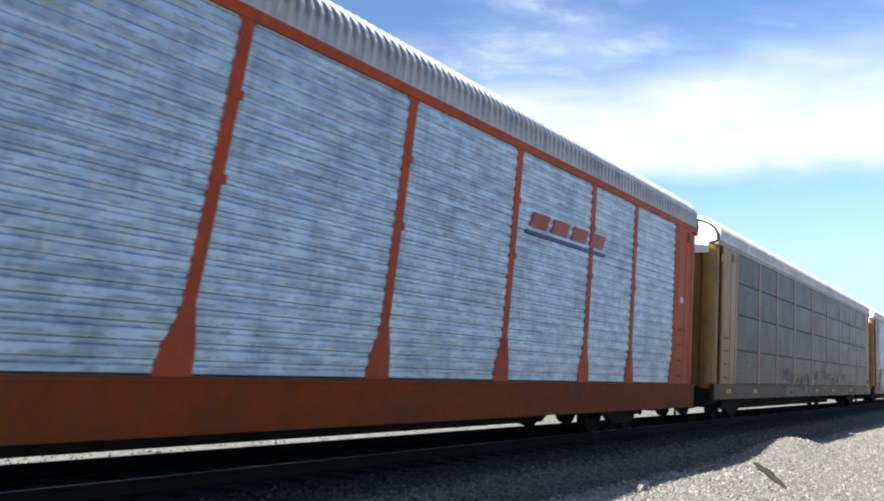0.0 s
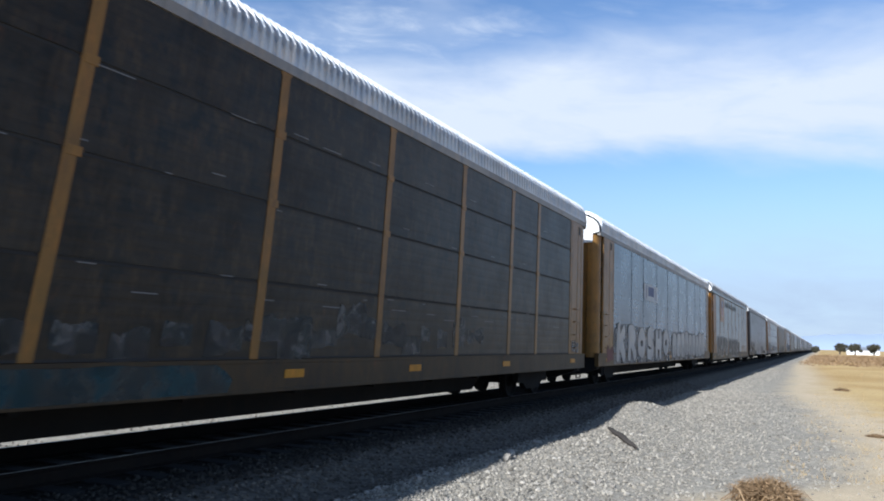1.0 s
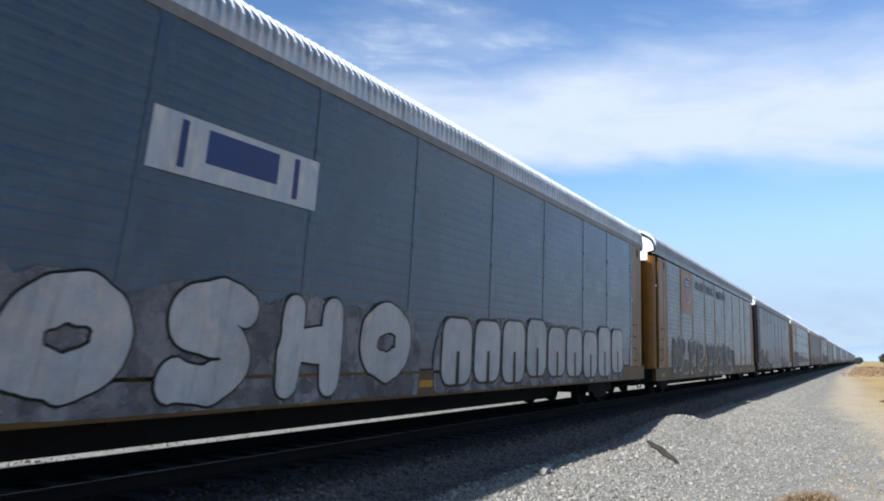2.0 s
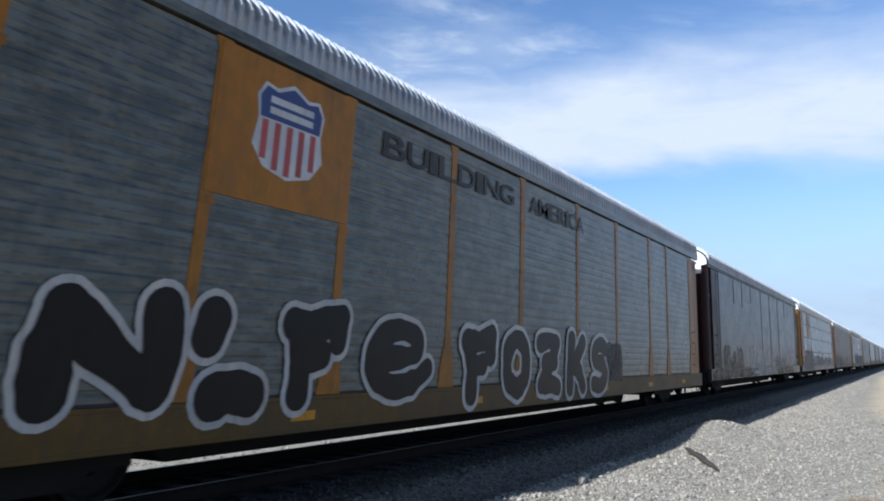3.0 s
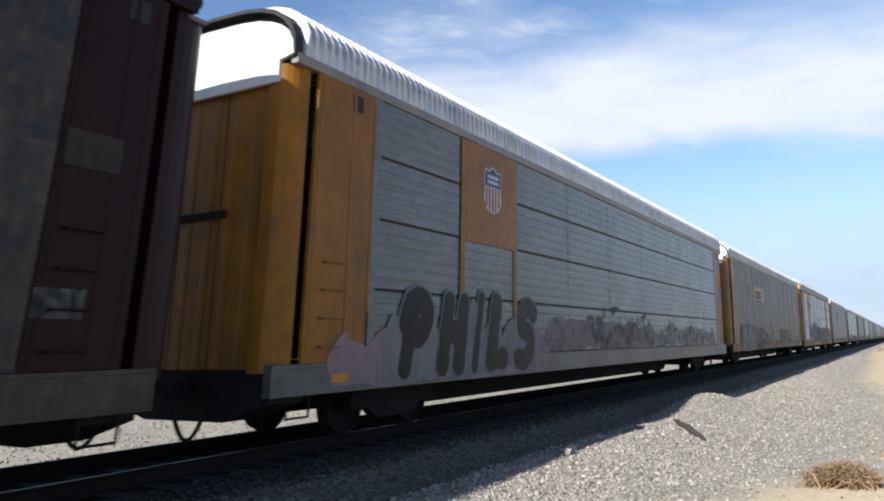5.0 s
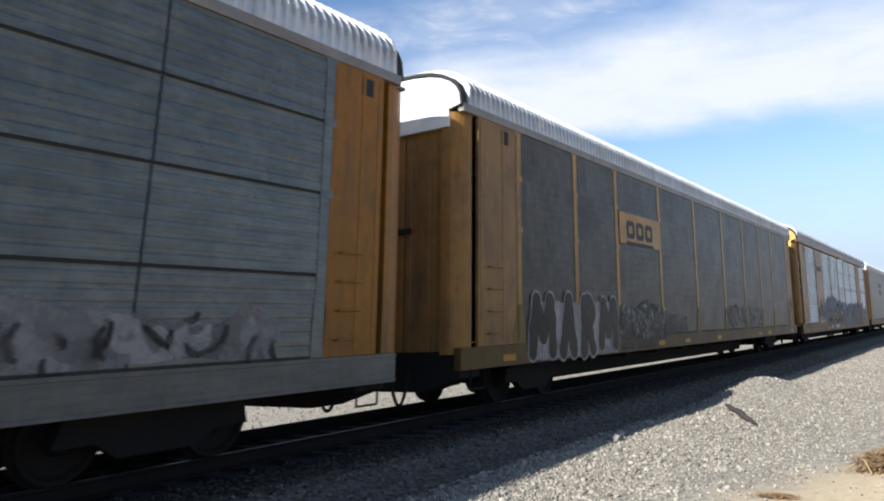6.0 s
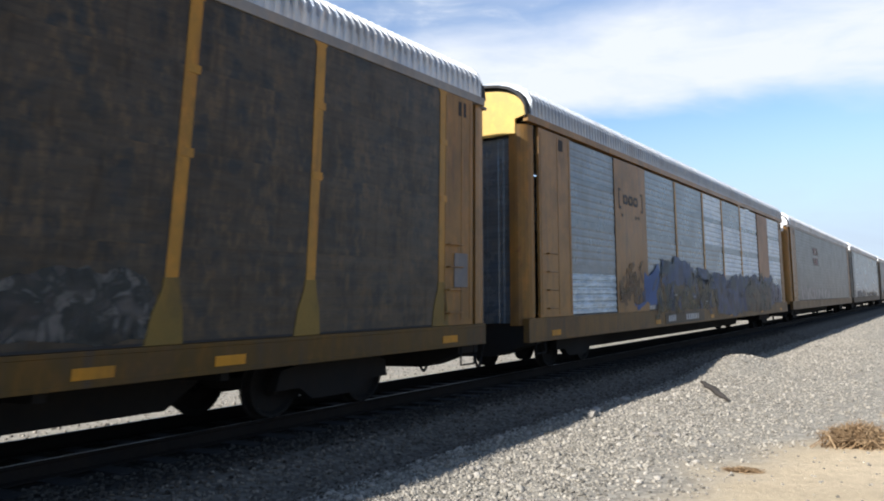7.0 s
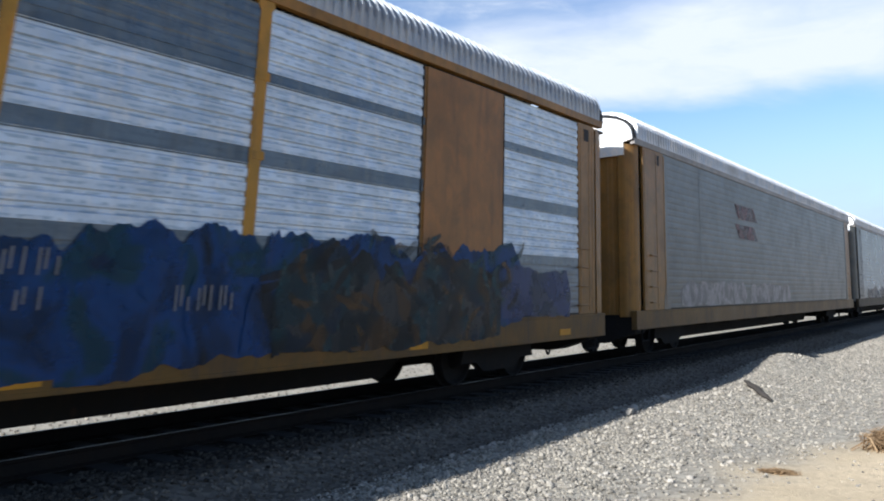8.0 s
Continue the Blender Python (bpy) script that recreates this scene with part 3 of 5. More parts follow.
def truck_frame_bm(side):
    """Cast side frame of a truck: two axle boxes, sloping arms and a spring nest."""
    o = [(-1.12, 0.36), (-1.05, 0.60), (-0.72, 0.66), (-0.42, 0.82), (0.42, 0.82), (0.72, 0.66), (1.05, 0.60), (1.12, 0.36), (0.70, 0.36), (0.46, 0.20), (-0.46, 0.20), (-0.70, 0.36)]
    bm = prism(o, "x", side * 1.0 - 0.07, side * 1.0 + 0.07)
    return bm


def wheel_bm():
    """Flanged wheel, turned about its axle."""
    prof = [(-0.095, 0.0), (-0.095, 0.10), (-0.03, 0.16), (-0.03, 0.34), (-0.095, 0.38), (-0.095, 0.455), (-0.06, 0.455), (-0.055, 0.42), (0.065, 0.415), (0.065, 0.38), (0.0, 0.34), (0.0, 0.16), (0.10, 0.12), (0.10, 0.0)]
    bm, n, rings = bmesh.new(), 24, []
    for k in range(n):
        a = 2 * math.pi * k / n
        rings.append([bm.verts.new((x, r * math.cos(a), r * math.sin(a))) for x, r in prof])
    for k in range(n):
        p, q = rings[k], rings[(k + 1) % n]
        for i in range(len(prof) - 1):
            bm.faces.new((p[i], p[i + 1], q[i + 1], q[i]))
    bmesh.ops.remove_doubles(bm, verts=bm.verts, dist=1e-4)
    return bm


def corner_bm(y0, y1, out, zs):
    """Rounded door edge at a corner: a curved sheet seen from the side."""
    pts = []
    for i in range(7):
        a = math.pi / 2 * i / 6
        pts.append((HALF - 0.06 - 0.22 * (1 - math.cos(a)), y0 + (y1 - y0) * math.sin(a)))
    pts += [(HALF - 0.40, y1), (HALF - 0.40, y0)]
    if out < 0:
        pts = [(x, y0 + y1 - y) for x, y in pts]
    return prism(pts, "z", zs, EAVE - 0.10)


def door_leaf_bm():
    """One tall leaf of the end doors, pressed into upright ribs."""
    o = [(-0.35, 0.03), (-0.35, -0.03), (-0.25, -0.03), (-0.22, -0.042), (-0.14, -0.042), (-0.11, -0.03), (0.11, -0.03), (0.14, -0.042), (0.22, -0.042), (0.25, -0.03), (0.35, -0.03), (0.35, 0.03)]
    return prism(o, "z", 1.25, 4.86)


def cap_bm():
    """Arched sheet over the end doors."""
    line = [(x * 0.985, z - 0.01) for x, z in arc()]
    line = [(HALF * 0.84, 4.84), (HALF * 0.84, EAVE - 0.06)] + line + [(-HALF * 0.84, EAVE - 0.06), (-HALF * 0.84, 4.84)]
    return prism(line, "y", -0.03, 0.03)


def hose_bm(dx):
    pts = []
    for i in range(13):
        a = i / 12
        pts.append((0.25 + dx * a, 0.0 - 0.75 * a, 0.95 - 1.15 * (a * (1 - a)) * 1.6 - 0.06 * a))
    return tube(bmesh.new(), pts, 0.026, 6)


def coupler_bm():
    o = [(-0.09, 0.5), (-0.09, -0.58), (-0.20, -0.70), (-0.20, -0.92), (-0.10, -0.80), (0.02, -0.78), (0.10, -0.90), (0.20, -0.78), (0.12, -0.60), (0.09, -0.55), (0.09, 0.5)]
    return prism(o, "z", 0.90, 1.14)


def letter_bm(ch, y0, y1, z0, z1, x, bold=0.0, body=0.003):
    """One letter of the built-in font, fitted to its place on the side."""
    cu = bpy.data.curves.new("lettering", "FONT")
    cu.body, cu.offset, cu.extrude, cu.resolution_u = ch, bold, 0.02, 5
    tmp = new("lettering", cu)
    bpy.context.view_layer.update()
    me = bpy.data.meshes.new_from_object(tmp.evaluated_get(bpy.context.evaluated_depsgraph_get()))
    bpy.data.objects.remove(tmp)
    bm = bmesh.new()
    bm.from_mesh(me)
    bpy.data.meshes.remove(me)
    us, vs, ws = [[v.co[i] for v in bm.verts] for i in range(3)]
    u0, u1, v0, v1, mid = min(us), max(us), min(vs), max(vs), (min(ws) + max(ws)) / 2
    for v in bm.verts:
        f, g = (v.co.x - u0) / (u1 - u0), (v.co.y - v0) / (v1 - v0)
        v.co = Vector((x + (body if v.co.z > mid else 0), y0 + f * (y1 - y0), z0 + g * (z1 - z0)))
    return bm


def lettering(car, word, y0, y1, z0, z1, mat, label, bold=0.05):
    """A printed word, letter by letter."""
    wide = [{"I": 0.45, "M": 1.25}.get(ch, 1.0) for ch in word]
    unit = (y1 - y0) / sum(wide)
    y = y0
    for ch, w in zip(word, wide):
        part("letter", letter_bm(ch, y + 0.03 * unit, y + (w - 0.03) * unit, z0, z1, OUT, bold), M[mat], car, label)
        y += w * unit


GLYPHS = {}
GLYPHS["N"] = (((0.10, 0.10), (0.08, 0.50), (0.12, 0.92)), ((0.14, 0.90), (0.46, 0.50), (0.84, 0.12)), ((0.86, 0.14), (0.88, 0.55), (0.84, 0.95)))
GLYPHS["i"] = (((0.30, 0.00), (0.60, 0.06), (0.90, 0.00)), ((0.10, 0.74), (0.16, 0.96)))
GLYPHS["F"] = (((0.30, 0.04), (0.30, 0.45), (0.18, 0.88)), ((0.16, 0.86), (0.52, 0.86), (0.92, 0.97)), ((0.90, 0.94), (0.88, 0.66)), ((0.30, 0.46), (0.62, 0.50)))
GLYPHS["e"] = (((0.30, 0.50), (0.66, 0.56), (0.72, 0.82), (0.46, 0.95), (0.20, 0.76), (0.14, 0.36), (0.36, 0.08), (0.66, 0.12), (0.88, 0.34)),)
GLYPHS["O"] = (((0.52, 0.06), (0.18, 0.26), (0.18, 0.72), (0.50, 0.94), (0.82, 0.74), (0.82, 0.28), (0.54, 0.06)),)
GLYPHS["Z"] = (((0.12, 0.86), (0.50, 0.92), (0.86, 0.88)), ((0.84, 0.86), (0.56, 0.50), (0.18, 0.14)), ((0.16, 0.10), (0.55, 0.12), (0.90, 0.04)), ((0.34, 0.50), (0.74, 0.52)))
GLYPHS["K"] = (((0.16, 0.02), (0.18, 0.50), (0.26, 0.96)), ((0.84, 0.92), (0.56, 0.66), (0.26, 0.50)), ((0.30, 0.50), (0.62, 0.34), (0.84, 0.04)))
GLYPHS["S"] = (((0.86, 0.84), (0.52, 0.94), (0.20, 0.80), (0.26, 0.58), (0.68, 0.50), (0.82, 0.24), (0.52, 0.06), (0.14, 0.10)),)
GLYPHS["R"] = (((0.18, 0.02), (0.20, 0.50), (0.16, 0.94)), ((0.18, 0.92), (0.58, 0.94), (0.80, 0.74), (0.58, 0.54), (0.24, 0.52)), ((0.50, 0.50), (0.68, 0.26), (0.88, 0.02)))
GLYPHS["H"] = (((0.16, 0.02), (0.18, 0.96)), ((0.82, 0.02), (0.80, 0.96)), ((0.18, 0.50), (0.80, 0.52)))
GLYPHS["P"] = (((0.26, 0.02), (0.28, 0.50), (0.22, 0.92)), ((0.10, 0.62), (0.20, 0.90), (0.60, 0.94), (0.84, 0.72), (0.60, 0.46), (0.28, 0.48)))
GLYPHS["I"] = (((0.45, 0.02), (0.55, 0.98)),)
GLYPHS["L"] = (((0.24, 0.96), (0.22, 0.50), (0.20, 0.08)), ((0.20, 0.08), (0.80, 0.10)))
GLYPHS["A"] = (((0.10, 0.02), (0.30, 0.50), (0.46, 0.94)), ((0.48, 0.94), (0.66, 0.50), (0.88, 0.02)), ((0.26, 0.34), (0.72, 0.34)))
GLYPHS["M"] = (((0.08, 0.02), (0.12, 0.50), (0.20, 0.94)), ((0.20, 0.92), (0.36, 0.60), (0.48, 0.30)), ((0.50, 0.30), (0.64, 0.62), (0.78, 0.94)), ((0.80, 0.92), (0.88, 0.50), (0.92, 0.02)))


def sweep(points, steps=9):
    """A smooth line through points."""
    q = [points[0], *points, points[-1]]
    line = []
    for a, b, c, d in zip(q, q[1:], q[2:], q[3:]):
        for k in range(steps):
            t = k / steps
            line.append(tuple(0.5 * (2 * b[i] + (c[i] - a[i]) * t + (2 * a[i] - 5 * b[i] + 4 * c[i] - d[i]) * t * t + (3 * b[i] - a[i] - 3 * c[i] + d[i]) * t ** 3) for i in (0, 1)))
    return line + [points[-1]]


def spray_bm(strokes, y0, y1, z0, z1, x, width, slant, seed, swell):
    """A letter sprayed in fat, round-ended strokes of uneven breadth."""
    bm = bmesh.new()
    for si, st in enumerate(strokes):
        line = [(y0 + u * (y1 - y0) + slant * v * (z1 - z0), z0 + v * (z1 - z0)) for u, v in sweep(st)]
        xx, rows = x + 0.0014 * si, []
        for k, (y, z) in enumerate(line):
            a, b = line[max(0, k - 1)], line[min(len(line) - 1, k + 1)]
            d = Vector((b[0] - a[0], b[1] - a[1])).normalized()
            r = 0.5 * width * (1 + 0.22 * noise.noise((y * 2.3, z * 2.3, seed + si))) + swell + 0.03 * noise.noise((y * 6.0, z * 6.0, seed))
            if k == 0:
                rows += [(y - d.x * r * q, z - d.y * r * q, d, r * math.sqrt(1 - q * q) + 0.004) for q in (1.0, 0.92, 0.7, 0.4)]
            rows.append((y, z, d, r))
            if k == len(line) - 1:
                rows += [(y + d.x * r * q, z + d.y * r * q, d, r * math.sqrt(1 - q * q) + 0.004) for q in (0.4, 0.7, 0.92, 1.0)]
        va = [bm.verts.new((xx + 0.00003 * k, y - d.y * r, z + d.x * r)) for k, (y, z, d, r) in enumerate(rows)]
        vb = [bm.verts.new((xx + 0.00003 * k, y + d.y * r, z - d.x * r)) for k, (y, z, d, r) in enumerate(rows)]
        for k in range(len(rows) - 1):
            bm.faces.new((va[k], va[k + 1], vb[k + 1], vb[k]))
    for f in bm.faces:
        if f.normal.x < 0:
            f.normal_flip()
    return bm


def sprayed(car, word, y0, y1, z0, z1, mat, label, edge=None, width=0.30, slant=0.0, seed=1, wild=0.06, rim=0.07):
    """A graffiti word, letter by letter, over a paler outline if edge names its paint."""
    rng = random.Random(seed)
    wide = [{"I": 0.42, "i": 0.62, "M": 1.35, "N": 1.2}.get(ch, 1.0) for ch in word]
    unit = (y1 - y0) / sum(wide)
    y = y0
    for i, (ch, w) in enumerate(zip(word, wide)):
        a, b = y + 0.02 * unit, y + (w - 0.02) * unit
        lo, hi = z0 + wild * rng.uniform(-1, 1), z1 + wild * rng.uniform(-1, 1)
        fat = min(width, 0.42 * (b - a))
        inset = (a + fat * 0.45, b - fat * 0.45, lo + fat * 0.45, hi - fat * 0.45)
        if edge:
            part("letter_outline", spray_bm(GLYPHS[ch], *inset, OUT + 0.0025 * (i % 2), fat, slant, seed + i, rim), M[edge], car, "sprayed outline of a graffiti letter")
        part("letter", spray_bm(GLYPHS[ch], *inset, OUT + 0.009 + 0.0025 * (i % 2), fat, slant, seed + i, 0.0), M[mat], car, label)
        y += w * unit


def blocks(car, y0, y1, z0, z1, n, mat, edge, seed):
    """Sprayed letters that nobody could read, as plain rounded bars."""
    rng = random.Random(seed)
    u = (y1 - y0) / n
    for i in range(n):
        a, b = y0 + i * u + 0.06 * u, y0 + (i + 1) * u - 0.06 * u
        lo, hi, r = z0 + rng.uniform(-0.06, 0.06), z1 + rng.uniform(-0.16, 0.04), 0.22 * u

        def ring(g):
            o = []
            for cy, cz, s in ((b - r, hi - r, 0), (a + r, hi - r, 1), (a + r, lo + r, 2), (b - r, lo + r, 3)):
                o += [(cy + (r + g) * math.cos(math.pi / 2 * (s + k / 4)), cz + (r + g) * math.sin(math.pi / 2 * (s + k / 4))) for k in range(5)]
            return o
        part("letter_outline", prism(ring(0.05), "x", OUT + 0.0006 * i, OUT + 0.0006 * i + 0.002), M[edge], car)
        part("letter_bar", prism(ring(0.0), "x", OUT + 0.006 + 0.0006 * i, OUT + 0.0085 + 0.0006 * i), M[mat], car, "plain sprayed bar of a graffiti word")
        part("letter_gap", prism([(a + 0.42 * u, lo - 0.03), (a + 0.52 * u, lo - 0.03), (a + 0.50 * u, (lo + hi) / 2), (a + 0.42 * u, (lo + hi) / 2)], "x", OUT + 0.0145, OUT + 0.0165), M[edge], car)


def blob(y0, y1, z0, z1, x, seed, rough=0.3, drop=0.15, body=0.0012, n=60):
    """A sprayed patch with a billowing upper edge."""
    hgt = z1 - z0

    def wave(f, s):
        y = f * (y1 - y0)
        slow = 0.5 + 0.9 * noise.noise((y * 0.9, seed * 3.7, s))
        fast = 1.0 - abs(math.sin(2.9 * y + 3.4 * noise.noise((y * 0.6, seed * 1.3, s + 5)) + seed)) ** 0.9
        return 0.62 * slow + (0.38 + 0.6 * noise.noise((y * 0.5, seed * 0.7, s + 2))) * fast + 0.22 * noise.noise((y * 5.0, seed * 2.2, s)) + 0.12 * noise.noise((y * 13.0, seed * 1.1, s))
    top = []
    for i in range(n + 1):
        f = i / n
        ends = min(1.0, (0.18 + f / 0.10) ** 0.5, (0.18 + (1 - f) / 0.10) ** 0.5)
        top.append((y0 + f * (y1 - y0), z0 + hgt * min(ends, 1.0 - 1.1 * rough * wave(f, 0.0))))
    low = [(y0 + (1 - i / n) * (y1 - y0), z0 + hgt * drop * (wave(1 - i / n, 9.0) - 0.3)) for i in range(1, n)]
    return prism(top + low, "x", x, x + body)


def scrawl(car, y0, y1, z0, z1, x, seed, mat, label, n=14, width=0.06):
    """A tangle of sprayed, curving strokes: too many to tell apart."""
    rng = random.Random(seed)
    bm = bmesh.new()
    n, width = int(n * 1.7), width * 0.8
    for i in range(n):
        y = y0 + (y1 - y0) * (i + rng.random()) / n
        z = rng.uniform(z0 + 0.2 * (z1 - z0), z1)
        a, turn = rng.uniform(-2.9, 0.4), rng.uniform(-2.4, 2.4)
        side, m = [], 11
        ln = rng.uniform(0.25, 0.7) * (z1 - z0) / m
        for k in range(m):
            w = width * (0.45 + 0.55 * math.sin(math.pi * (k + 0.6) / m)) * (0.8 + 0.4 * rng.random())
            side.append((y, z, a, w))
            y, z = y + math.cos(a) * ln, min(z1, max(z0, z + math.sin(a) * ln))
            a += turn / m
        xx = x + 0.00008 * i
        left = [(q - math.sin(b) * w, r + math.cos(b) * w) for q, r, b, w in side]
        right = [(q + math.sin(b) * w, r - math.cos(b) * w) for q, r, b, w in side]
        va = [bm.verts.new((xx, *p)) for p in left]
        vb = [bm.verts.new((xx, *p)) for p in right]
        for k in range(m - 1):
            bm.faces.new((va[k], va[k + 1], vb[k + 1], vb[k]))
    return tagged(part("graffiti", bm, M[mat], car, label), kind="stuff")


OUT = HALF + 0.007          # paint lies just proud of posts and sheets


def build_car(label, panel="steel", posts="yellow", ends="tan", sill=None, cap="white", roof="roof", low=0.92, zs=1.33, special=None,
              post_at=POSTS, skip_posts=(), joints=False, foot=0.30, rail=None, dull=None, door=None, up=0.0, rise=0.08, rows=ROWS_Z, strips=False, seams=True):
    """An autorack car: leading end at y = 0, near side at x = +1.52, rail level at z = 0."""
    car = tagged(new("autorack_car"), label, "rail car", "cars of the train")
    sillm, pm, em, dm = M[sill or posts], M[posts], M[ends], M[door or ends]
    special = special or {}
    deep = {"sooty": 0.0012, "cocoa": 0.0012, "plum": 0.0012, "slate": 0.002, "smoke": 0.004, "pale": 0.006, "mist": 0.005, "steel": 0.005}.get(panel, 0.014)

    def sill_bm(s):
        o = [(HALF - 0.12, low), (HALF + 0.005, low), (HALF + 0.005, low + 0.04), (HALF, low + 0.045), (HALF, zs - 0.055), (HALF + 0.005, zs - 0.05), (HALF + 0.005, zs - 0.005), (HALF - 0.12, zs)]
        return prism([(s * x, z) for x, z in o], "y", 0.02, BODY - 0.02)
    attach("side_sill", shared(("side_sill", low, zs, 1), lambda: sill_bm(1), sillm), car)
    attach("side_sill", shared(("side_sill", low, zs, -1), lambda: sill_bm(-1), sillm), car)
    attach("deck", shared(("deck",), lambda: boxed(-1.39, 1.39, 0.1, BODY - 0.1, 1.20, 1.29), M["under"]), car)

    def centre():
        return prism([(0.3, 1.2), (0.3, 1.0), (4.6, 1.0), (5.4, 0.485), (BODY - 5.4, 0.485), (BODY - 4.6, 1.0), (BODY - 0.3, 1.0), (BODY - 0.3, 1.2)], "x", -0.32, 0.32)
    attach("centre_sill", shared(("centre_sill",), centre, M["under"]), car, "black fish-bellied centre sill")
    for k in range(9):
        attach("cross_beam", shared(("cross_beam",), lambda: boxed(-1.36, 1.36, -0.06, 0.06, 0.86, 1.19), M["under"]), car, at=(0, 5.2 + k * 2.06, 0))
    attach("far_side", shared(("far_side",), lambda: boxed(-HALF, -HALF + 0.05, 0.05, BODY - 0.05, zs, EAVE), M[panel]), car)
    attach("top_rail", shared(("top_rail",), lambda: boxed(HALF - 0.10, HALF + 0.006, 0.05, BODY - 0.05, 5.07, EAVE + 0.02, 0.006), M[rail or "eave"]), car, at=(0, 0, up))
    attach("roof", shared(("roof", rise), lambda: roof_bm(rise), M[roof]), car, "corrugated galvanised roof", at=(0, 0, up))
    for y0 in (0.0, BODY - 0.2):
        attach("roof_edge", shared(("roof_edge", rise), lambda: roof_edge_bm(0.0, 0.2, rise), M["joint"]), car, at=(0, y0, up))
    # side sheets, bay by bay and deck by deck
    for b, (p, q) in enumerate(zip(post_at, post_at[1:])):
        for r, (z0, z1) in enumerate(rows):
            z0 = zs if r == 0 else z0
            w, h = round(q - p - 0.03, 2), round(z1 - z0 + (0.0 if joints or strips else 0.04), 2)
            mat = M[special.get((b, r), panel)]
            cut = 0.018 if special.get((b, r)) in ("bright", "galv") else deep
            attach("panel", shared(("panel", w, h, cut), lambda: panel_bm(w, h, cut), mat), car, at=(HALF - 0.012, p + 0.015, z0))
    attach("sill_gap", shared(("sill_gap", zs, post_at[0], post_at[-1]), lambda: boxed(HALF - 0.03, HALF - 0.007, post_at[0], post_at[-1], zs + 0.002, zs + 0.030), M["joint"]), car, "dark gap over the side sill")
    if strips:
        for z0, z1 in zip([q[1] for q in rows], [q[0] for q in rows[1:]]):
            attach("deck_strip", shared(("deck_strip", round(z1 - z0, 2)), lambda: boxed(HALF - 0.06, HALF - 0.02, post_at[0], post_at[-1], -0.02, z1 - z0 + 0.02), M["mist"]), car, "dull grey strip between the sheets", at=(0, 0, z0))
    if joints:
        for z in (2.29, 3.30, 4.22):
            attach("deck_joint", shared(("deck_joint",), lambda: boxed(HALF - 0.05, HALF - 0.025, 1.9, 25.6, -0.03, 0.03), M["joint"]), car, at=(0, 0, z))
    for i, y in enumerate(post_at):
        if i in skip_posts:
            if seams and 0 < i < len(post_at) - 1:
                attach("panel_joint", shared(("panel_joint", zs), lambda: boxed(-0.02, 0.004, -0.009, 0.009, zs, 5.06, 0.002), M["joint"]), car, at=(HALF - 0.008, y, 0))
        else:
            pm = M[dull] if dull and i > 1 else M[posts]
            post = attach("post", shared(("post", zs), lambda: post_bm(zs), pm), car, at=(HALF - 0.003, y, 0))
            if foot > 0.15:
                attach("foot_plate", shared(("foot_plate", foot, zs), lambda: foot_bm(foot, zs), M["footing"] if posts == "yellow" else pm), post)
            for z in (3.30, 4.22):
                attach("gusset", shared(("gusset",), lambda: boxed(-0.03, 0.005, -0.06, 0.12, -0.05, 0.05, 0.004), pm), car, at=(HALF - 0.003, y, z))
    # closed end bays with their slot and rounded door edge
    for near in (True, False):
        a, b, c, d = (0.52, post_at[0], 0.02, 0.40) if near else (post_at[-1], BODY - 0.44, BODY - 0.26, BODY + 0.24)

        def plate(a=a, b=b):
            return boxed(HALF - 0.06, HALF - 0.005, a, b, zs, 5.08, 0.006)
        attach("end_plate", shared(("end_plate", near, post_at[0], post_at[-1], zs), plate, em), car)
        for q in (a + 0.10, (a + b) / 2 + 0.12, b - 0.08):
            attach("plate_rib", shared(("plate_rib",), lambda: boxed(0, 0.006, -0.03, 0.03, 1.38, 5.0, 0.002), em), car, at=(HALF - 0.005, q, 0))
        attach("plate_hole", shared(("plate_hole",), lambda: boxed(0, 0.003, -0.12, 0.12, 0, 0.24), M["joint"]), car, "dark opening in the end plate", at=(HALF - 0.004, b - 0.35 if not near else b - 0.5, 4.74))
        attach("slot", shared(("slot",), lambda: boxed(HALF - 0.36, HALF - 0.30, -0.17, 0.17, 1.22, 5.20), M["joint"]), car, "dark gap beside the door edge", at=(0, 0.45 if near else BODY - 0.34, 0))
        attach("door_edge", shared(("door_edge", near), lambda: corner_bm(c, d, -1 if near else 1, 1.2), em), car)
        attach("door_edge", shared(("door_edge_far", near), lambda: boxed(-HALF + 0.02, -HALF + 0.4, c, d, 1.2, EAVE - 0.1, 0.03), em), car)
        y = 0.14 if near else BODY + 0.12
        if not near:
            attach("door_hood", shared(("door_hood",), lambda: boxed(-HALF + 0.1, HALF - 0.07, BODY - 0.2, BODY + 0.16, EAVE - 0.14, EAVE - 0.09, 0.012), M["gpaint"]), car, "grey hood over the end doors")
        leafs = attach("end_door", shared(("end_door",), lambda: boxed(-1.12, 1.12, -0.02, 0.02, 1.22, 4.88, 0.01), dm), car, at=(0, y, 0))
        for dx in (-0.73, 0.0, 0.73):
            attach("door_leaf", shared(("door_leaf",), door_leaf_bm, dm), leafs, at=(dx, -0.02 if near else 0.02, 0))
        attach("latch_bar", shared(("latch_bar",), lambda: boxed(-0.5, 0.5, -0.10, -0.07, 3.16, 3.26, 0.008), M["under"]), leafs, "dark locking bar")
        attach("end_cap", shared(("end_cap", near), cap_bm, M[cap]), car, "arched sheet over the end doors", at=(0, 0.012 if near else BODY - 0.012, up))
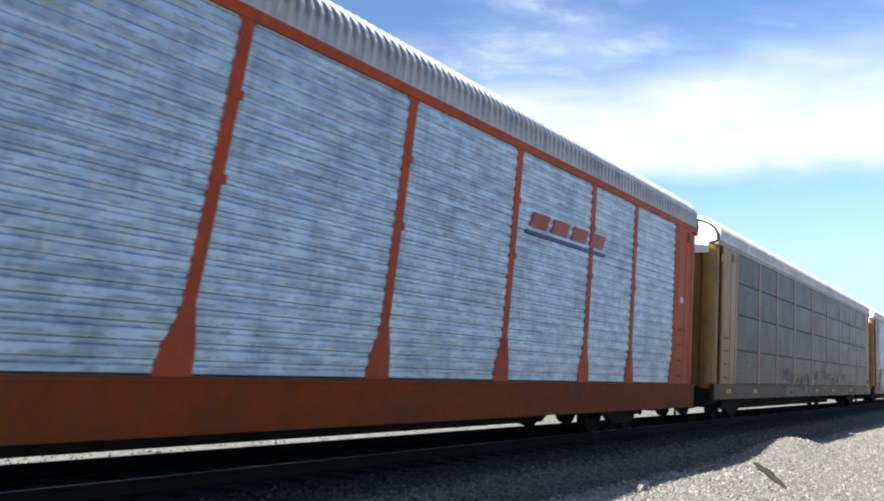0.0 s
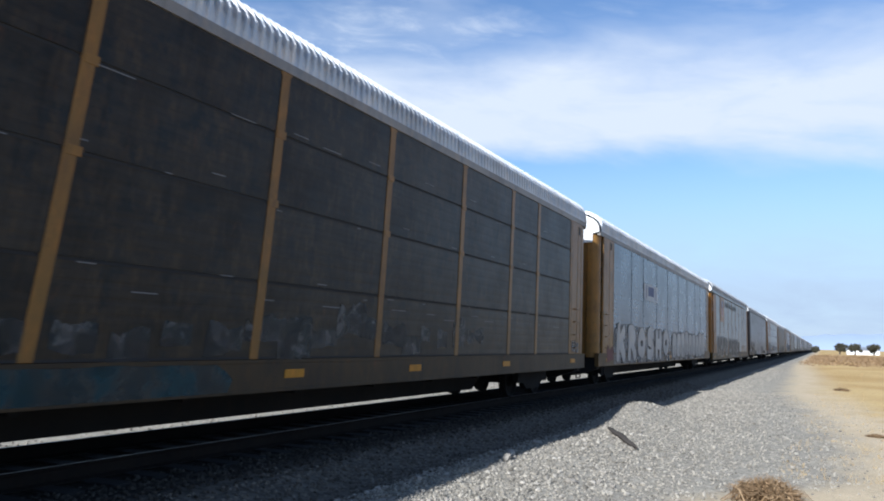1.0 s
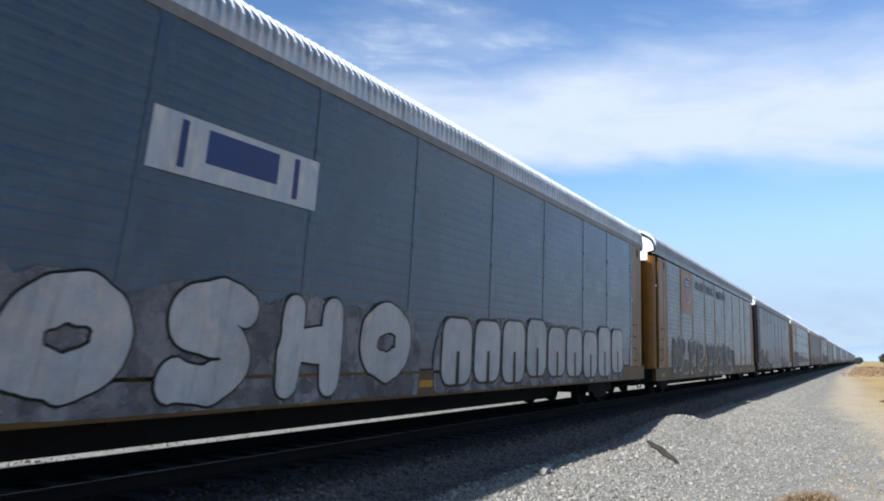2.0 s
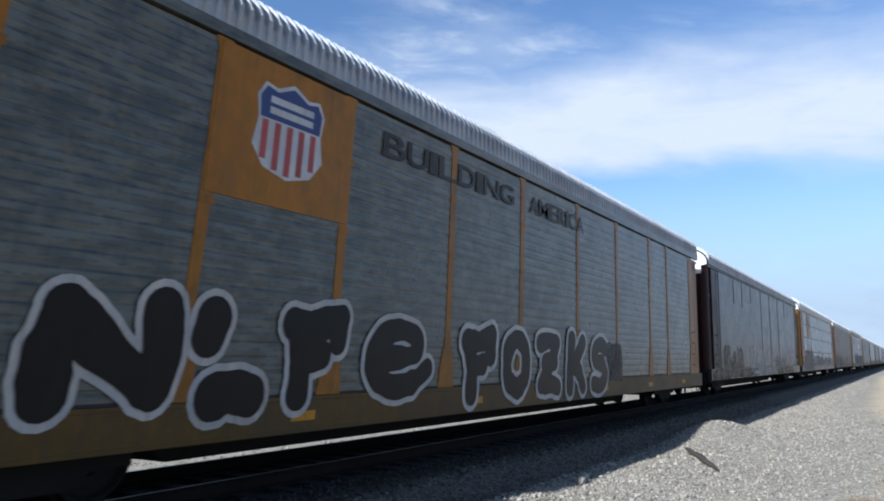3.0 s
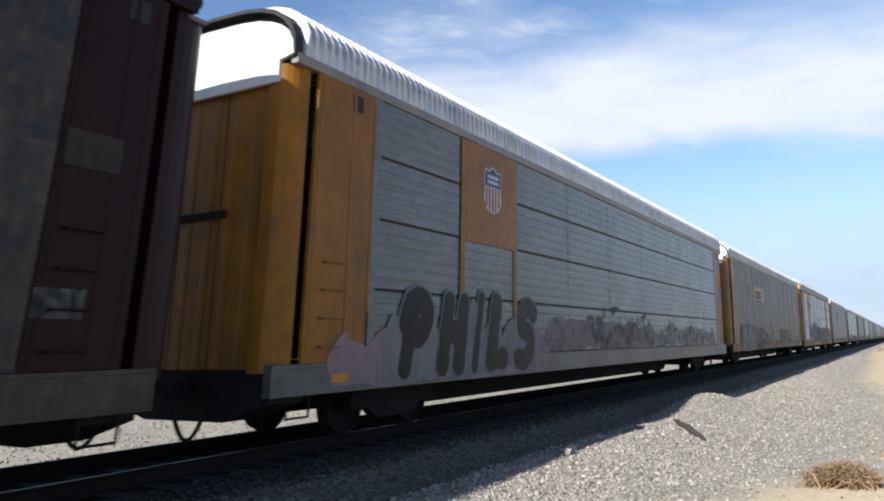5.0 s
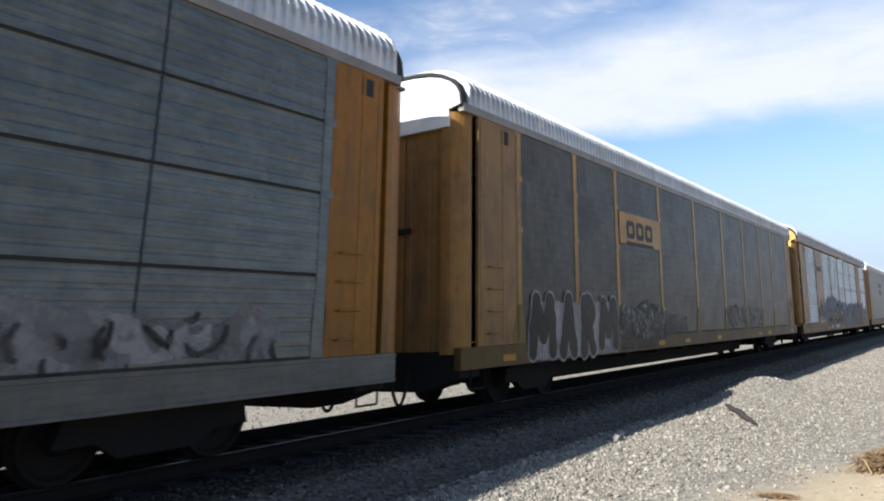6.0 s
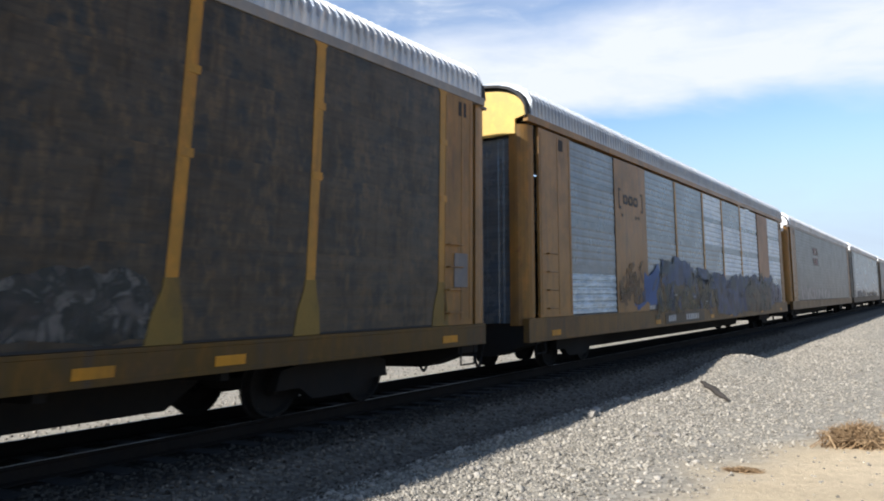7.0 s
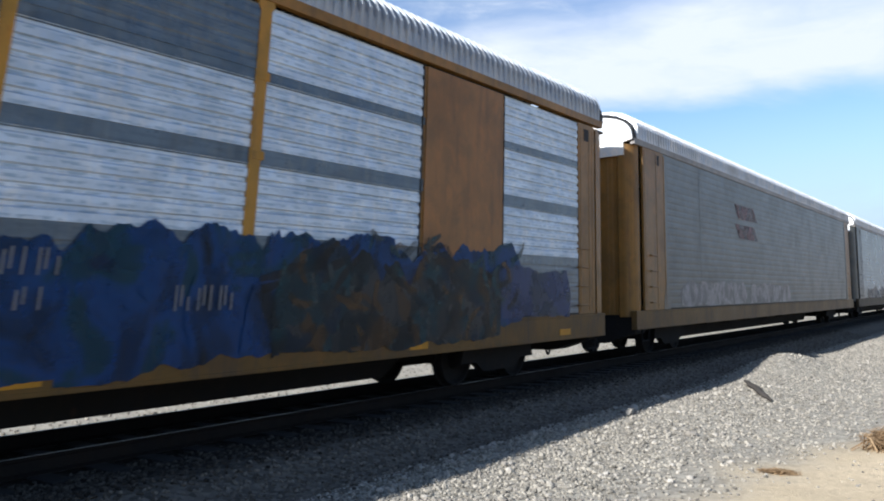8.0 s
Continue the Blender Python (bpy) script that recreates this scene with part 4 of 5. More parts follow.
        attach("buffer_beam", shared(("buffer_beam",), lambda: prism([(-1.42, 1.24), (-1.42, 0.84), (-0.7, 0.62), (0.7, 0.62), (1.42, 0.84), (1.42, 1.24)], "y", -0.3, 0.3), M["under"]), car, at=(0, 0.42 if near else BODY - 0.42, 0))
        cp = attach("coupler", shared(("coupler",), coupler_bm, M["under"]), car)
        cp.matrix_basis = pose(0, 0.02, 0) if near else pose(0, BODY - 0.02, 0, 0, 0, 180)
        hs = attach("air_hose", shared(("air_hose",), lambda: hose_bm(0.22), M["under"]), car)
        hs.matrix_basis = pose(0.25, 0.08, 0) if near else pose(0.4, BODY - 0.08, 0, 0, 0, 180)
        for k in range(4):
            attach("grab_iron", shared(("grab_iron",), lambda: tube(bmesh.new(), [(HALF, -0.2, 0), (HALF + 0.06, -0.2, 0), (HALF + 0.06, 0.2, 0), (HALF, 0.2, 0)], 0.012, 5), em), car,
                   at=(0.0, (1.0 if near else BODY - 1.05), 1.5 + 0.36 * k))

        def stirrup():
            return tube(bmesh.new(), [(HALF - 0.03, -0.2, low + 0.02), (HALF - 0.03, -0.2, 0.66), (HALF - 0.03, 0.2, 0.66), (HALF - 0.03, 0.2, low + 0.02)], 0.018, 5)
        attach("stirrup_step", shared(("stirrup_step", low), stirrup, M["under"]), car, at=(0, 0.55 if near else BODY - 0.55, 0))
        # truck
        ty = 3.25 if near else BODY - 3.25
        truck = attach("truck", shared(("truck",), lambda: boxed(-1.0, 1.0, -0.22, 0.22, 0.46, 0.86, 0.03), M["under"]), car, "black two-axle truck", at=(0, ty, RAIL))
        for s in (-1, 1):
            attach("side_frame", shared(("side_frame", s), lambda: truck_frame_bm(s), M["under"]), truck)
            for wy in (-0.89, 0.89):
                wh = attach("wheel", shared(("wheel",), wheel_bm, M["under"]), truck)
                wh.matrix_basis = pose(s * 0.755, wy, 0.42) if s > 0 else pose(s * 0.755, wy, 0.42, 0, 0, 180)
        for wy in (-0.89, 0.89):
            attach("axle", shared(("axle",), lambda: disc(bmesh.new(), -0.9, 0.9, 0, 0, 0.085, 10), M["under"]), truck, at=(0, wy, 0.42))
    return car


def reflectors(car, ys, z, size=0.42):
    for y in ys:
        attach("reflector", shared(("reflector", size), lambda: boxed(0, 0.006, -size / 2, size / 2, -0.055, 0.055, 0.002), M["reflect"]), car, "yellow reflective patch", at=(OUT - 0.006, y, z))


def bars(car, y0, y1, z0, z1, n, mat="decal", name="lettering_bar", off=0.0):
    """Writing too small to read, as plain bars."""
    w = (y1 - y0) / (n * 1.5)
    for i in range(n):
        y = y0 + i * 1.5 * w
        attach(name, shared((name, round(w, 3), round(z1 - z0, 3)), lambda: boxed(0, 0.004, 0, w, 0, z1 - z0), M[mat]), car, at=(OUT + off, y, z0))


def marks(car, y0, y1, z0, z1, n, x, mat, label):
    """A few sprayed characters that nobody could read, as thin plain bars."""
    u, w = (y1 - y0) / n, 0.024
    for i in range(n):
        a, b = y0 + (i + 0.12) * u, y0 + (i + 0.75) * u
        bm = boxed(x, x + 0.002, a, a + w, z0, z1 - 0.03 * (i % 2))
        box(bm, x, x + 0.002, b - w, b, z0, z0 + (z1 - z0) * (0.55, 1.0, 0.7)[i % 3])
        box(bm, x, x + 0.002, a + 0.06, a + 0.06 + w, z0 + 0.05, z1)
        part("graffiti_mark", bm, M[mat], car, label)


def car_orange():
    car = build_car("autorack car with bright galvanised panels and orange-red posts", "galv", "orange", "orange", sill="rusty", roof="roofdull", low=0.76, zs=1.31, foot=0.34, rise=0.22, rail="orange")
    part("stripe", prism([(18.5, 3.72), (21.6, 3.72), (21.6, 3.79), (18.5, 3.79)], "x", OUT - 0.02, OUT), M["navy"], car, "thin navy stripe under a red logo")
    for i in range(4):
        y = 18.6 + i * 0.76
        part("logo_shape", prism([(y, 3.86), (y + 0.58, 3.86), (y + 0.70, 4.12), (y + 0.12, 4.12)], "x", OUT - 0.02, OUT), M["rdecal"], car, "slanted red logo block")
    part("plate", boxed(OUT - 0.01, OUT + 0.004, 25.92, 26.12, 3.22, 3.36, 0.004), M["decal"], car, "small white plate")
    return car


def car_sooty():
    car = build_car("sooty dark autorack car with tan posts and faded graffiti", "sooty", "tan", "tan", sill="dusty", joints=True, foot=0.11, post_at=(1.9, 4.4, 6.65, 9.2, 12.25, 15.2, 18.15, 20.9, 22.75, 25.6))
    reflectors(car, (1.3, 4.0, 8.7, 13.1, 16.5, 20.8, 25.9), 1.14)
    rng = random.Random(19)
    for i in range(18):
        y0, z0 = 7.4 + i * 0.66, rng.uniform(1.3, 1.62)
        part("graffiti", blob(y0, y0 + rng.uniform(0.35, 0.9), z0, z0 + rng.uniform(0.3, 0.7), HALF - 0.010 + 0.0015 * (i % 3), 15 + i, 0.5, 0.3), M["mgrey"], car, "faded grey graffiti patch")
    part("graffiti", blob(7.4, 11.9, 0.95, 1.30, OUT + 0.002, 14, 0.1, 0.0), M["mteal"], car, "faded teal graffiti along the sill")
    part("graffiti", blob(25.75, 26.45, 1.36, 2.0, HALF + 0.002, 13, 0.7, 0.1), M["mfade"], car, "pale grey graffiti patch")
    for i in range(64):
        y, z = 2.2 + (i * 7.31) % 23.0, (2.17, 2.24, 2.02, 1.96, 3.2, 3.36, 4.3, 4.15)[i % 8] + 0.02 * (i % 7)
        attach("scrape", shared(("scrape", i % 4), lambda: boxed(0, 0.003, 0, 0.10 + 0.12 * (i % 4), 0, 0.012), M["gpaint"]), car, "thin bright scrape", at=(HALF - 0.011, y, z))
    return car


def car_slate():
    car = build_car("blue-grey autorack car with tan ends and white graffiti letters", "slate", "slate", "tan", sill="umber", skip_posts=(0,), post_at=(1.97, 4.8, 6.95, 9.75, 12.4, 15.4, 18.2, 21.0, 23.1, 25.6))
    for i, (y0, y1) in enumerate(((2.0, 5.2), (5.0, 8.4), (8.2, 12.8), (13.2, 18.0), (17.8, 24.8))):
        part("graffiti", blob(y0, y1, 0.96, 2.36, OUT - 0.004 + 0.0008 * (i % 2), 24 + i, 0.2, 0.02), M["mfade"], car, "worn white graffiti ground")
    sprayed(car, "KROSHO", 2.1, 12.6, 1.06, 2.36, "wpaint", "fat worn white graffiti letter", "kpaint", 0.43, seed=3, wild=0.08, rim=0.03)
    blocks(car, 13.4, 24.6, 1.12, 2.34, 9, "wpaint", "kpaint", 4)
    board = part("sign", boxed(OUT - 0.01, OUT + 0.004, 6.95, 9.75, 3.40, 4.06, 0.004), M["decal"], car, "white signboard with a boxed logo")
    part("logo_shape", boxed(OUT + 0.004, OUT + 0.008, 7.75, 8.95, 3.60, 3.98, 0.004), M["navy"], board, "dark logo block")
    for y in (7.35, 9.25):
        part("bracket", boxed(OUT + 0.004, OUT + 0.008, y, y + 0.1, 3.48, 4.0), M["navy"], board)
    reflectors(car, (1.2, 13.0, 20.0), 1.12)
    part("graffiti", blob(1.05, 1.9, 1.05, 1.65, OUT + 0.001, 21, 0.6), M["rpaint"], car, "red graffiti patch")
    return car


def shield(car, y0, y1, z0, z1):
    """Shield emblem as plain shapes: dark blue head over red and white bars."""
    w, h = y1 - y0, z1 - z0
    o = [(0.5, 0.0), (0.82, 0.08), (0.98, 0.28), (0.93, 0.55), (0.97, 0.78), (0.88, 0.93), (0.72, 0.90), (0.5, 1.0), (0.28, 0.90), (0.12, 0.93), (0.03, 0.78), (0.07, 0.55), (0.02, 0.28), (0.18, 0.08)]
    sh = part("shield", prism([(y0 + a * w, z0 + b * h) for a, b in o], "x", OUT, OUT + 0.004), M["decal"], car, "white shield emblem with red bars and a blue head")
    part("shield_head", prism([(y0 + a * w, z0 + b * h) for a, b in ((0.09, 0.57), (0.91, 0.57), (0.93, 0.78), (0.86, 0.89), (0.71, 0.86), (0.5, 0.955), (0.29, 0.86), (0.14, 0.89), (0.07, 0.78))], "x", OUT + 0.004, OUT + 0.007), M["navy"], sh)
    for i in range(5):
        a = 0.12 + i * 0.165
        b = (0.16, 0.07, 0.04, 0.07, 0.16)[i]
        part("bar", prism([(y0 + q * w, z0 + r * h) for q, r in ((a, b), (a + 0.08, b), (a + 0.08, 0.55), (a, 0.55))], "x", OUT + 0.004, OUT + 0.007), M["rdecal"], sh)
    for z in (0.66, 0.77):
        part("word_bar", prism([(y0 + q * w, z0 + r * h) for q, r in ((0.2, z - 0.035), (0.8, z - 0.035), (0.8, z + 0.035), (0.2, z + 0.035))], "x", OUT + 0.007, OUT + 0.009), M["decal"], sh)


def car_slogan():
    car = build_car("grey autorack car with orange-yellow posts and black graffiti letters", "steel", "amber", "amber", sill="soil", roof="roofdull", low=0.80, zs=1.22, foot=0.34, up=0.08, rise=0.12, rail="steel", post_at=(1.9, 4.4, 6.75, 9.6, 12.3, 15.25, 18.0, 20.95, 22.85, 25.7))
    part("field", boxed(OUT - 0.015, OUT - 0.001, 4.35, 6.78, 3.38, 5.10, 0.003), M["amber"], car, "square orange-yellow painted field")
    shield(car, 4.92, 6.22, 3.72, 4.92)
    lettering(car, "BUILDING", 7.5, 11.9, 4.50, 4.86, "sooty", "dark faded slogan letter", bold=0.01)
    lettering(car, "AMERICA", 12.6, 15.6, 4.50, 4.86, "sooty", "dark faded slogan letter", bold=0.01)
    sprayed(car, "N", 2.62, 4.55, 1.05, 2.36, "kpaint", "fat black graffiti letter", "wpaint", 0.46, seed=5, wild=0.0, rim=0.08)
    sprayed(car, "i", 4.35, 5.70, 1.05, 2.30, "kpaint", "fat black graffiti letter", "wpaint", 0.46, seed=6, wild=0.0, rim=0.08)
    sprayed(car, "F", 5.60, 7.15, 1.04, 2.36, "kpaint", "fat black graffiti letter", "wpaint", 0.36, seed=7, wild=0.0, rim=0.08)
    sprayed(car, "e", 7.15, 9.40, 1.06, 2.26, "kpaint", "fat black graffiti letter", "wpaint", 0.34, seed=8, wild=0.0, rim=0.08)
    sprayed(car, "FOZKS", 9.85, 17.35, 0.90, 2.26, "kpaint", "fat black graffiti letter", "wpaint", 0.37, seed=16, rim=0.09)
    part("graffiti", blob(16.9, 18.3, 1.15, 2.15, OUT - 0.001, 58, 0.2, 0.1), M["mshade"], car, "thin black overspray")
    reflectors(car, (1.1, 6.3, 10.6, 13.2, 17.0, 20.8, 24.5), 0.99)
    return car


def car_plum():
    car = build_car("dark plum autorack car with maroon ends and pale graffiti patches", "plum", "maroon", "maroon", sill="plum", roof="roofdull", foot=0.12, up=0.03, rail="maroon", dull="oxide", skip_posts=(1, 2, 3, 7, 8, 9), seams=False, post_at=(1.9, 4.75, 6.92, 9.5, 12.2, 15.05, 18.1, 21.0, 23.1, 25.7))
    for y, z in ((5.0, 4.05), (6.95, 4.0), (9.2, 4.3), (20.9, 4.2)):
        part("post", boxed(HALF - 0.03, HALF - 0.003, y - 0.07, y + 0.07, z, 5.06, 0.006), M["maroon"], car, "short maroon post below the roof rail")
    k = 0
    for y0, y1, z0, z1, mat, lab in ((2.3, 3.8, 1.2, 2.45, "mgay", "many-coloured"), (3.2, 5.0, 1.1, 2.2, "mgay", "many-coloured"), (4.3, 6.8, 1.05, 1.7, "mgay", "many-coloured"), (5.2, 6.6, 1.6, 2.4, "mgay", "many-coloured"),
                                     (8.3, 12.6, 1.3, 2.5, "mpale", "pale grey"), (12.3, 15.0, 1.3, 2.42, "mpale", "pale grey"), (15.1, 16.3, 1.3, 1.95, "mpale", "pale grey"),
                                     (21.0, 22.6, 1.34, 2.2, "mpale", "pale grey"), (22.75, 24.5, 1.34, 2.15, "mpale", "pale grey"), (0.55, 1.5, 1.4, 1.85, "mteal", "dark teal")):
        k += 1
        part("graffiti", blob(y0, y1, z0, z1, HALF - 0.010 + 0.002 * (k % 3), 40 + k, 0.4, 0.05), M[mat], car, lab + " graffiti patch")
    part("graffiti", blob(0.2, 9.0, 0.93, 1.34, OUT + 0.008, 51, 0.15), M["mgay"], car, "many-coloured graffiti across the sill")
    part("graffiti", blob(16.4, 20.4, 1.35, 2.0, HALF - 0.008, 53, 0.6), M["mfade"], car, "washed-out graffiti patch")
    part("graffiti", blob(6.4, 10.6, 0.94, 1.30, OUT + 0.002, 60, 0.1), M["mteal"], car, "dark teal graffiti along the sill")
    for i, (y0, y1, mat) in enumerate(((10.4, 14.9, "mchalk"), (15.2, 17.0, "mpale"), (16.8, 20.6, "molive"), (20.2, 23.8, "mdust"))):
        part("graffiti", blob(y0, y1, 0.94, 1.31, OUT + 0.004 + 0.002 * i, 63 + i, 0.08, 0.1), M[mat], car, "worn paint along the sill")
    part("patch", boxed(OUT - 0.01, OUT + 0.002, 0.75, 1.7, 1.70, 1.79, 0.002), M["opaint"], car, "dull yellow strip on the end plate")
    bars(car, 8.0, 8.9, 1.03, 1.2, 4)
    bars(car, 9.4, 10.7, 1.03, 1.2, 6)
    reflectors(car, (1.8, 7.4, 11.3, 14.0, 17.7, 24.2), 1.12, 0.6)
    part("plate", boxed(OUT - 0.01, OUT + 0.004, 25.75, 26.35, 3.15, 3.50, 0.004), M["sooty"], car, "grey data plate")
    part("plate", boxed(OUT - 0.01, OUT + 0.004, 25.7, 26.2, 1.78, 2.05, 0.004), M["mgrey"], car, "pale worn patch")
    return car


def car_field():
    car = build_car("pale grey autorack car with orange-yellow ends and tall black graffiti letters", "pale", "pale", "amber", sill="smoke", joints=True, skip_posts=(1, 2, 3, 4, 5, 6, 7, 8), seams=False, foot=0.16, zs=1.30, rise=0.2)
    for y in (4.52, 6.62):
        attach("strip", shared(("strip",), lambda: boxed(0, 0.008, -0.08, 0.08, 1.9, 5.05, 0.002), M["amber"]), car, "narrow orange-yellow strip", at=(OUT - 0.012, y, 0))
    part("field", boxed(OUT - 0.015, OUT - 0.001, 4.60, 6.55, 3.26, 5.06, 0.003), M["amber"], car, "square orange-yellow painted field")
    shield(car, 5.25, 6.0, 3.85, 4.75)
    part("graffiti", blob(1.0, 8.2, 0.94, 1.9, OUT - 0.003, 70, 0.5), M["ppaint"], car, "pale pink graffiti ground")
    part("graffiti", blob(2.2, 7.6, 0.95, 2.3, OUT + 0.0005, 73, 0.5), M["gpaint"], car, "pale graffiti ground")
    sprayed(car, "PHILS", 2.40, 7.55, 1.0, 2.42, "kpaint", "slanted black graffiti letter", "gpaint", 0.36, 0.18, seed=7, wild=0.04, rim=0.05)
    part("graffiti", blob(8.0, 16.5, 1.33, 2.1, HALF - 0.009, 71, 0.4), M["mrose"], car, "thin rose-grey graffiti ground")
    scrawl(car, 10.6, 15.8, 1.3, 2.35, OUT - 0.004, 72, "mshade", "dark worn graffiti strokes", 24, 0.075)
    part("graffiti", blob(16.5, 25.0, 1.33, 2.1, HALF - 0.009, 74, 0.5), M["mfade"], car, "worn pale graffiti band")
    scrawl(car, 17.0, 25.0, 1.3, 2.0, OUT - 0.004, 75, "mshade", "dark worn graffiti strokes", 18, 0.05)
    reflectors(car, (1.3, 5.1, 12.0, 20.0), 1.10, 0.34)
    return car


def block_logo(car, y0, z0, w, h, mat="dark"):
    """Three dark shapes and an underline in place of a company's letters."""
    g = w * 0.06
    u = (w - 2 * g) / 3
    for i in range(3):
        y = y0 + i * (u + g)
        o = [(0.15, 0), (0.85, 0), (1, 0.18), (1, 0.82), (0.85, 1), (0.15, 1), (0, 0.82), (0, 0.18)]
        sq = [(y + a * u, z0 + b * h) for a, b in o]
        hole = [(y + (0.28 + 0.44 * a) * u, z0 + (0.28 + 0.44 * b) * h) for a, b in o]
        bm = bmesh.new()
        f0, f1 = [[[bm.verts.new((x, *p)) for p in ring] for ring in (sq, hole)] for x in (OUT, OUT + 0.004)]
        n = len(o)
        for k in range(n):
            j = (k + 1) % n
            bm.faces.new((f0[0][k], f0[0][j], f0[1][j], f0[1][k]))
            bm.faces.new((f1[0][k], f1[0][j], f1[1][j], f1[1][k]))
            bm.faces.new((f0[0][k], f0[0][j], f1[0][j], f1[0][k]))
            bm.faces.new((f0[1][k], f0[1][j], f1[1][j], f1[1][k]))
        part("logo_shape", bm, M[mat], car, "dark rounded logo block")


def car_brown():
    car = build_car("sooty brown autorack car with yellow posts and tangled graffiti", "cocoa", "yellow", "tan", sill="soil", zs=1.30, foot=0.34, low=0.96, post_at=(1.9, 4.3, 6.5, 9.42, 12.5, 15.5, 18.2, 20.75, 22.8, 25.75))
    part("field", boxed(OUT - 0.015, OUT - 0.001, 6.65, 9.45, 3.42, 4.15, 0.003), M["yellow"], car, "yellow painted field with a dark block logo")
    block_logo(car, 7.08, 3.56, 1.75, 0.42)
    part("underline", boxed(OUT, OUT + 0.004, 7.06, 8.86, 3.42, 3.49), M["dark"], car)
    part("graffiti", blob(2.2, 6.3, 0.98, 2.16, OUT - 0.002, 80, 0.25, 0.05), M["mchalk"], car, "worn white graffiti ground")
    sprayed(car, "MARM", 2.1, 6.4, 1.0, 2.24, "kpaint", "fat black graffiti letter", "mchalk", 0.30, 0.05, seed=9, wild=0.05, rim=0.05)
    part("graffiti", blob(6.35, 9.7, 1.2, 2.15, OUT + 0.001, 81, 0.45), M["mshade"], car, "thin black graffiti ground")
    scrawl(car, 6.35, 9.5, 1.22, 2.0, OUT + 0.003, 31, "mfade", "tangled white graffiti strokes", 30, 0.055)
    scrawl(car, 6.4, 9.5, 1.22, 1.95, OUT + 0.007, 32, "mteal", "tangled teal graffiti strokes", 9, 0.05)
    scrawl(car, 6.4, 9.5, 1.22, 1.98, OUT + 0.010, 33, "kpaint", "tangled black graffiti strokes", 10, 0.045)
    part("graffiti", blob(9.75, 11.4, 1.33, 1.85, HALF - 0.008, 84, 0.3), M["mgrey"], car, "faint grey graffiti patch")
    part("graffiti", blob(15.3, 20.6, 1.34, 2.25, HALF - 0.009, 83, 0.5), M["mgrey"], car, "faint grey graffiti patch")
    bars(car, 6.6, 7.3, 1.02, 1.19, 4, "mgrey")
    bars(car, 7.6, 8.85, 1.02, 1.19, 6, "mgrey")
    reflectors(car, (1.5, 9.2, 11.3, 14.5, 20.0, 21.6, 26.0), 1.09)
    part("plate", boxed(OUT - 0.01, OUT + 0.002, 26.1, 26.5, 1.9, 2.45, 0.004), M["gpaint"], car, "pale worn patch")
    return car


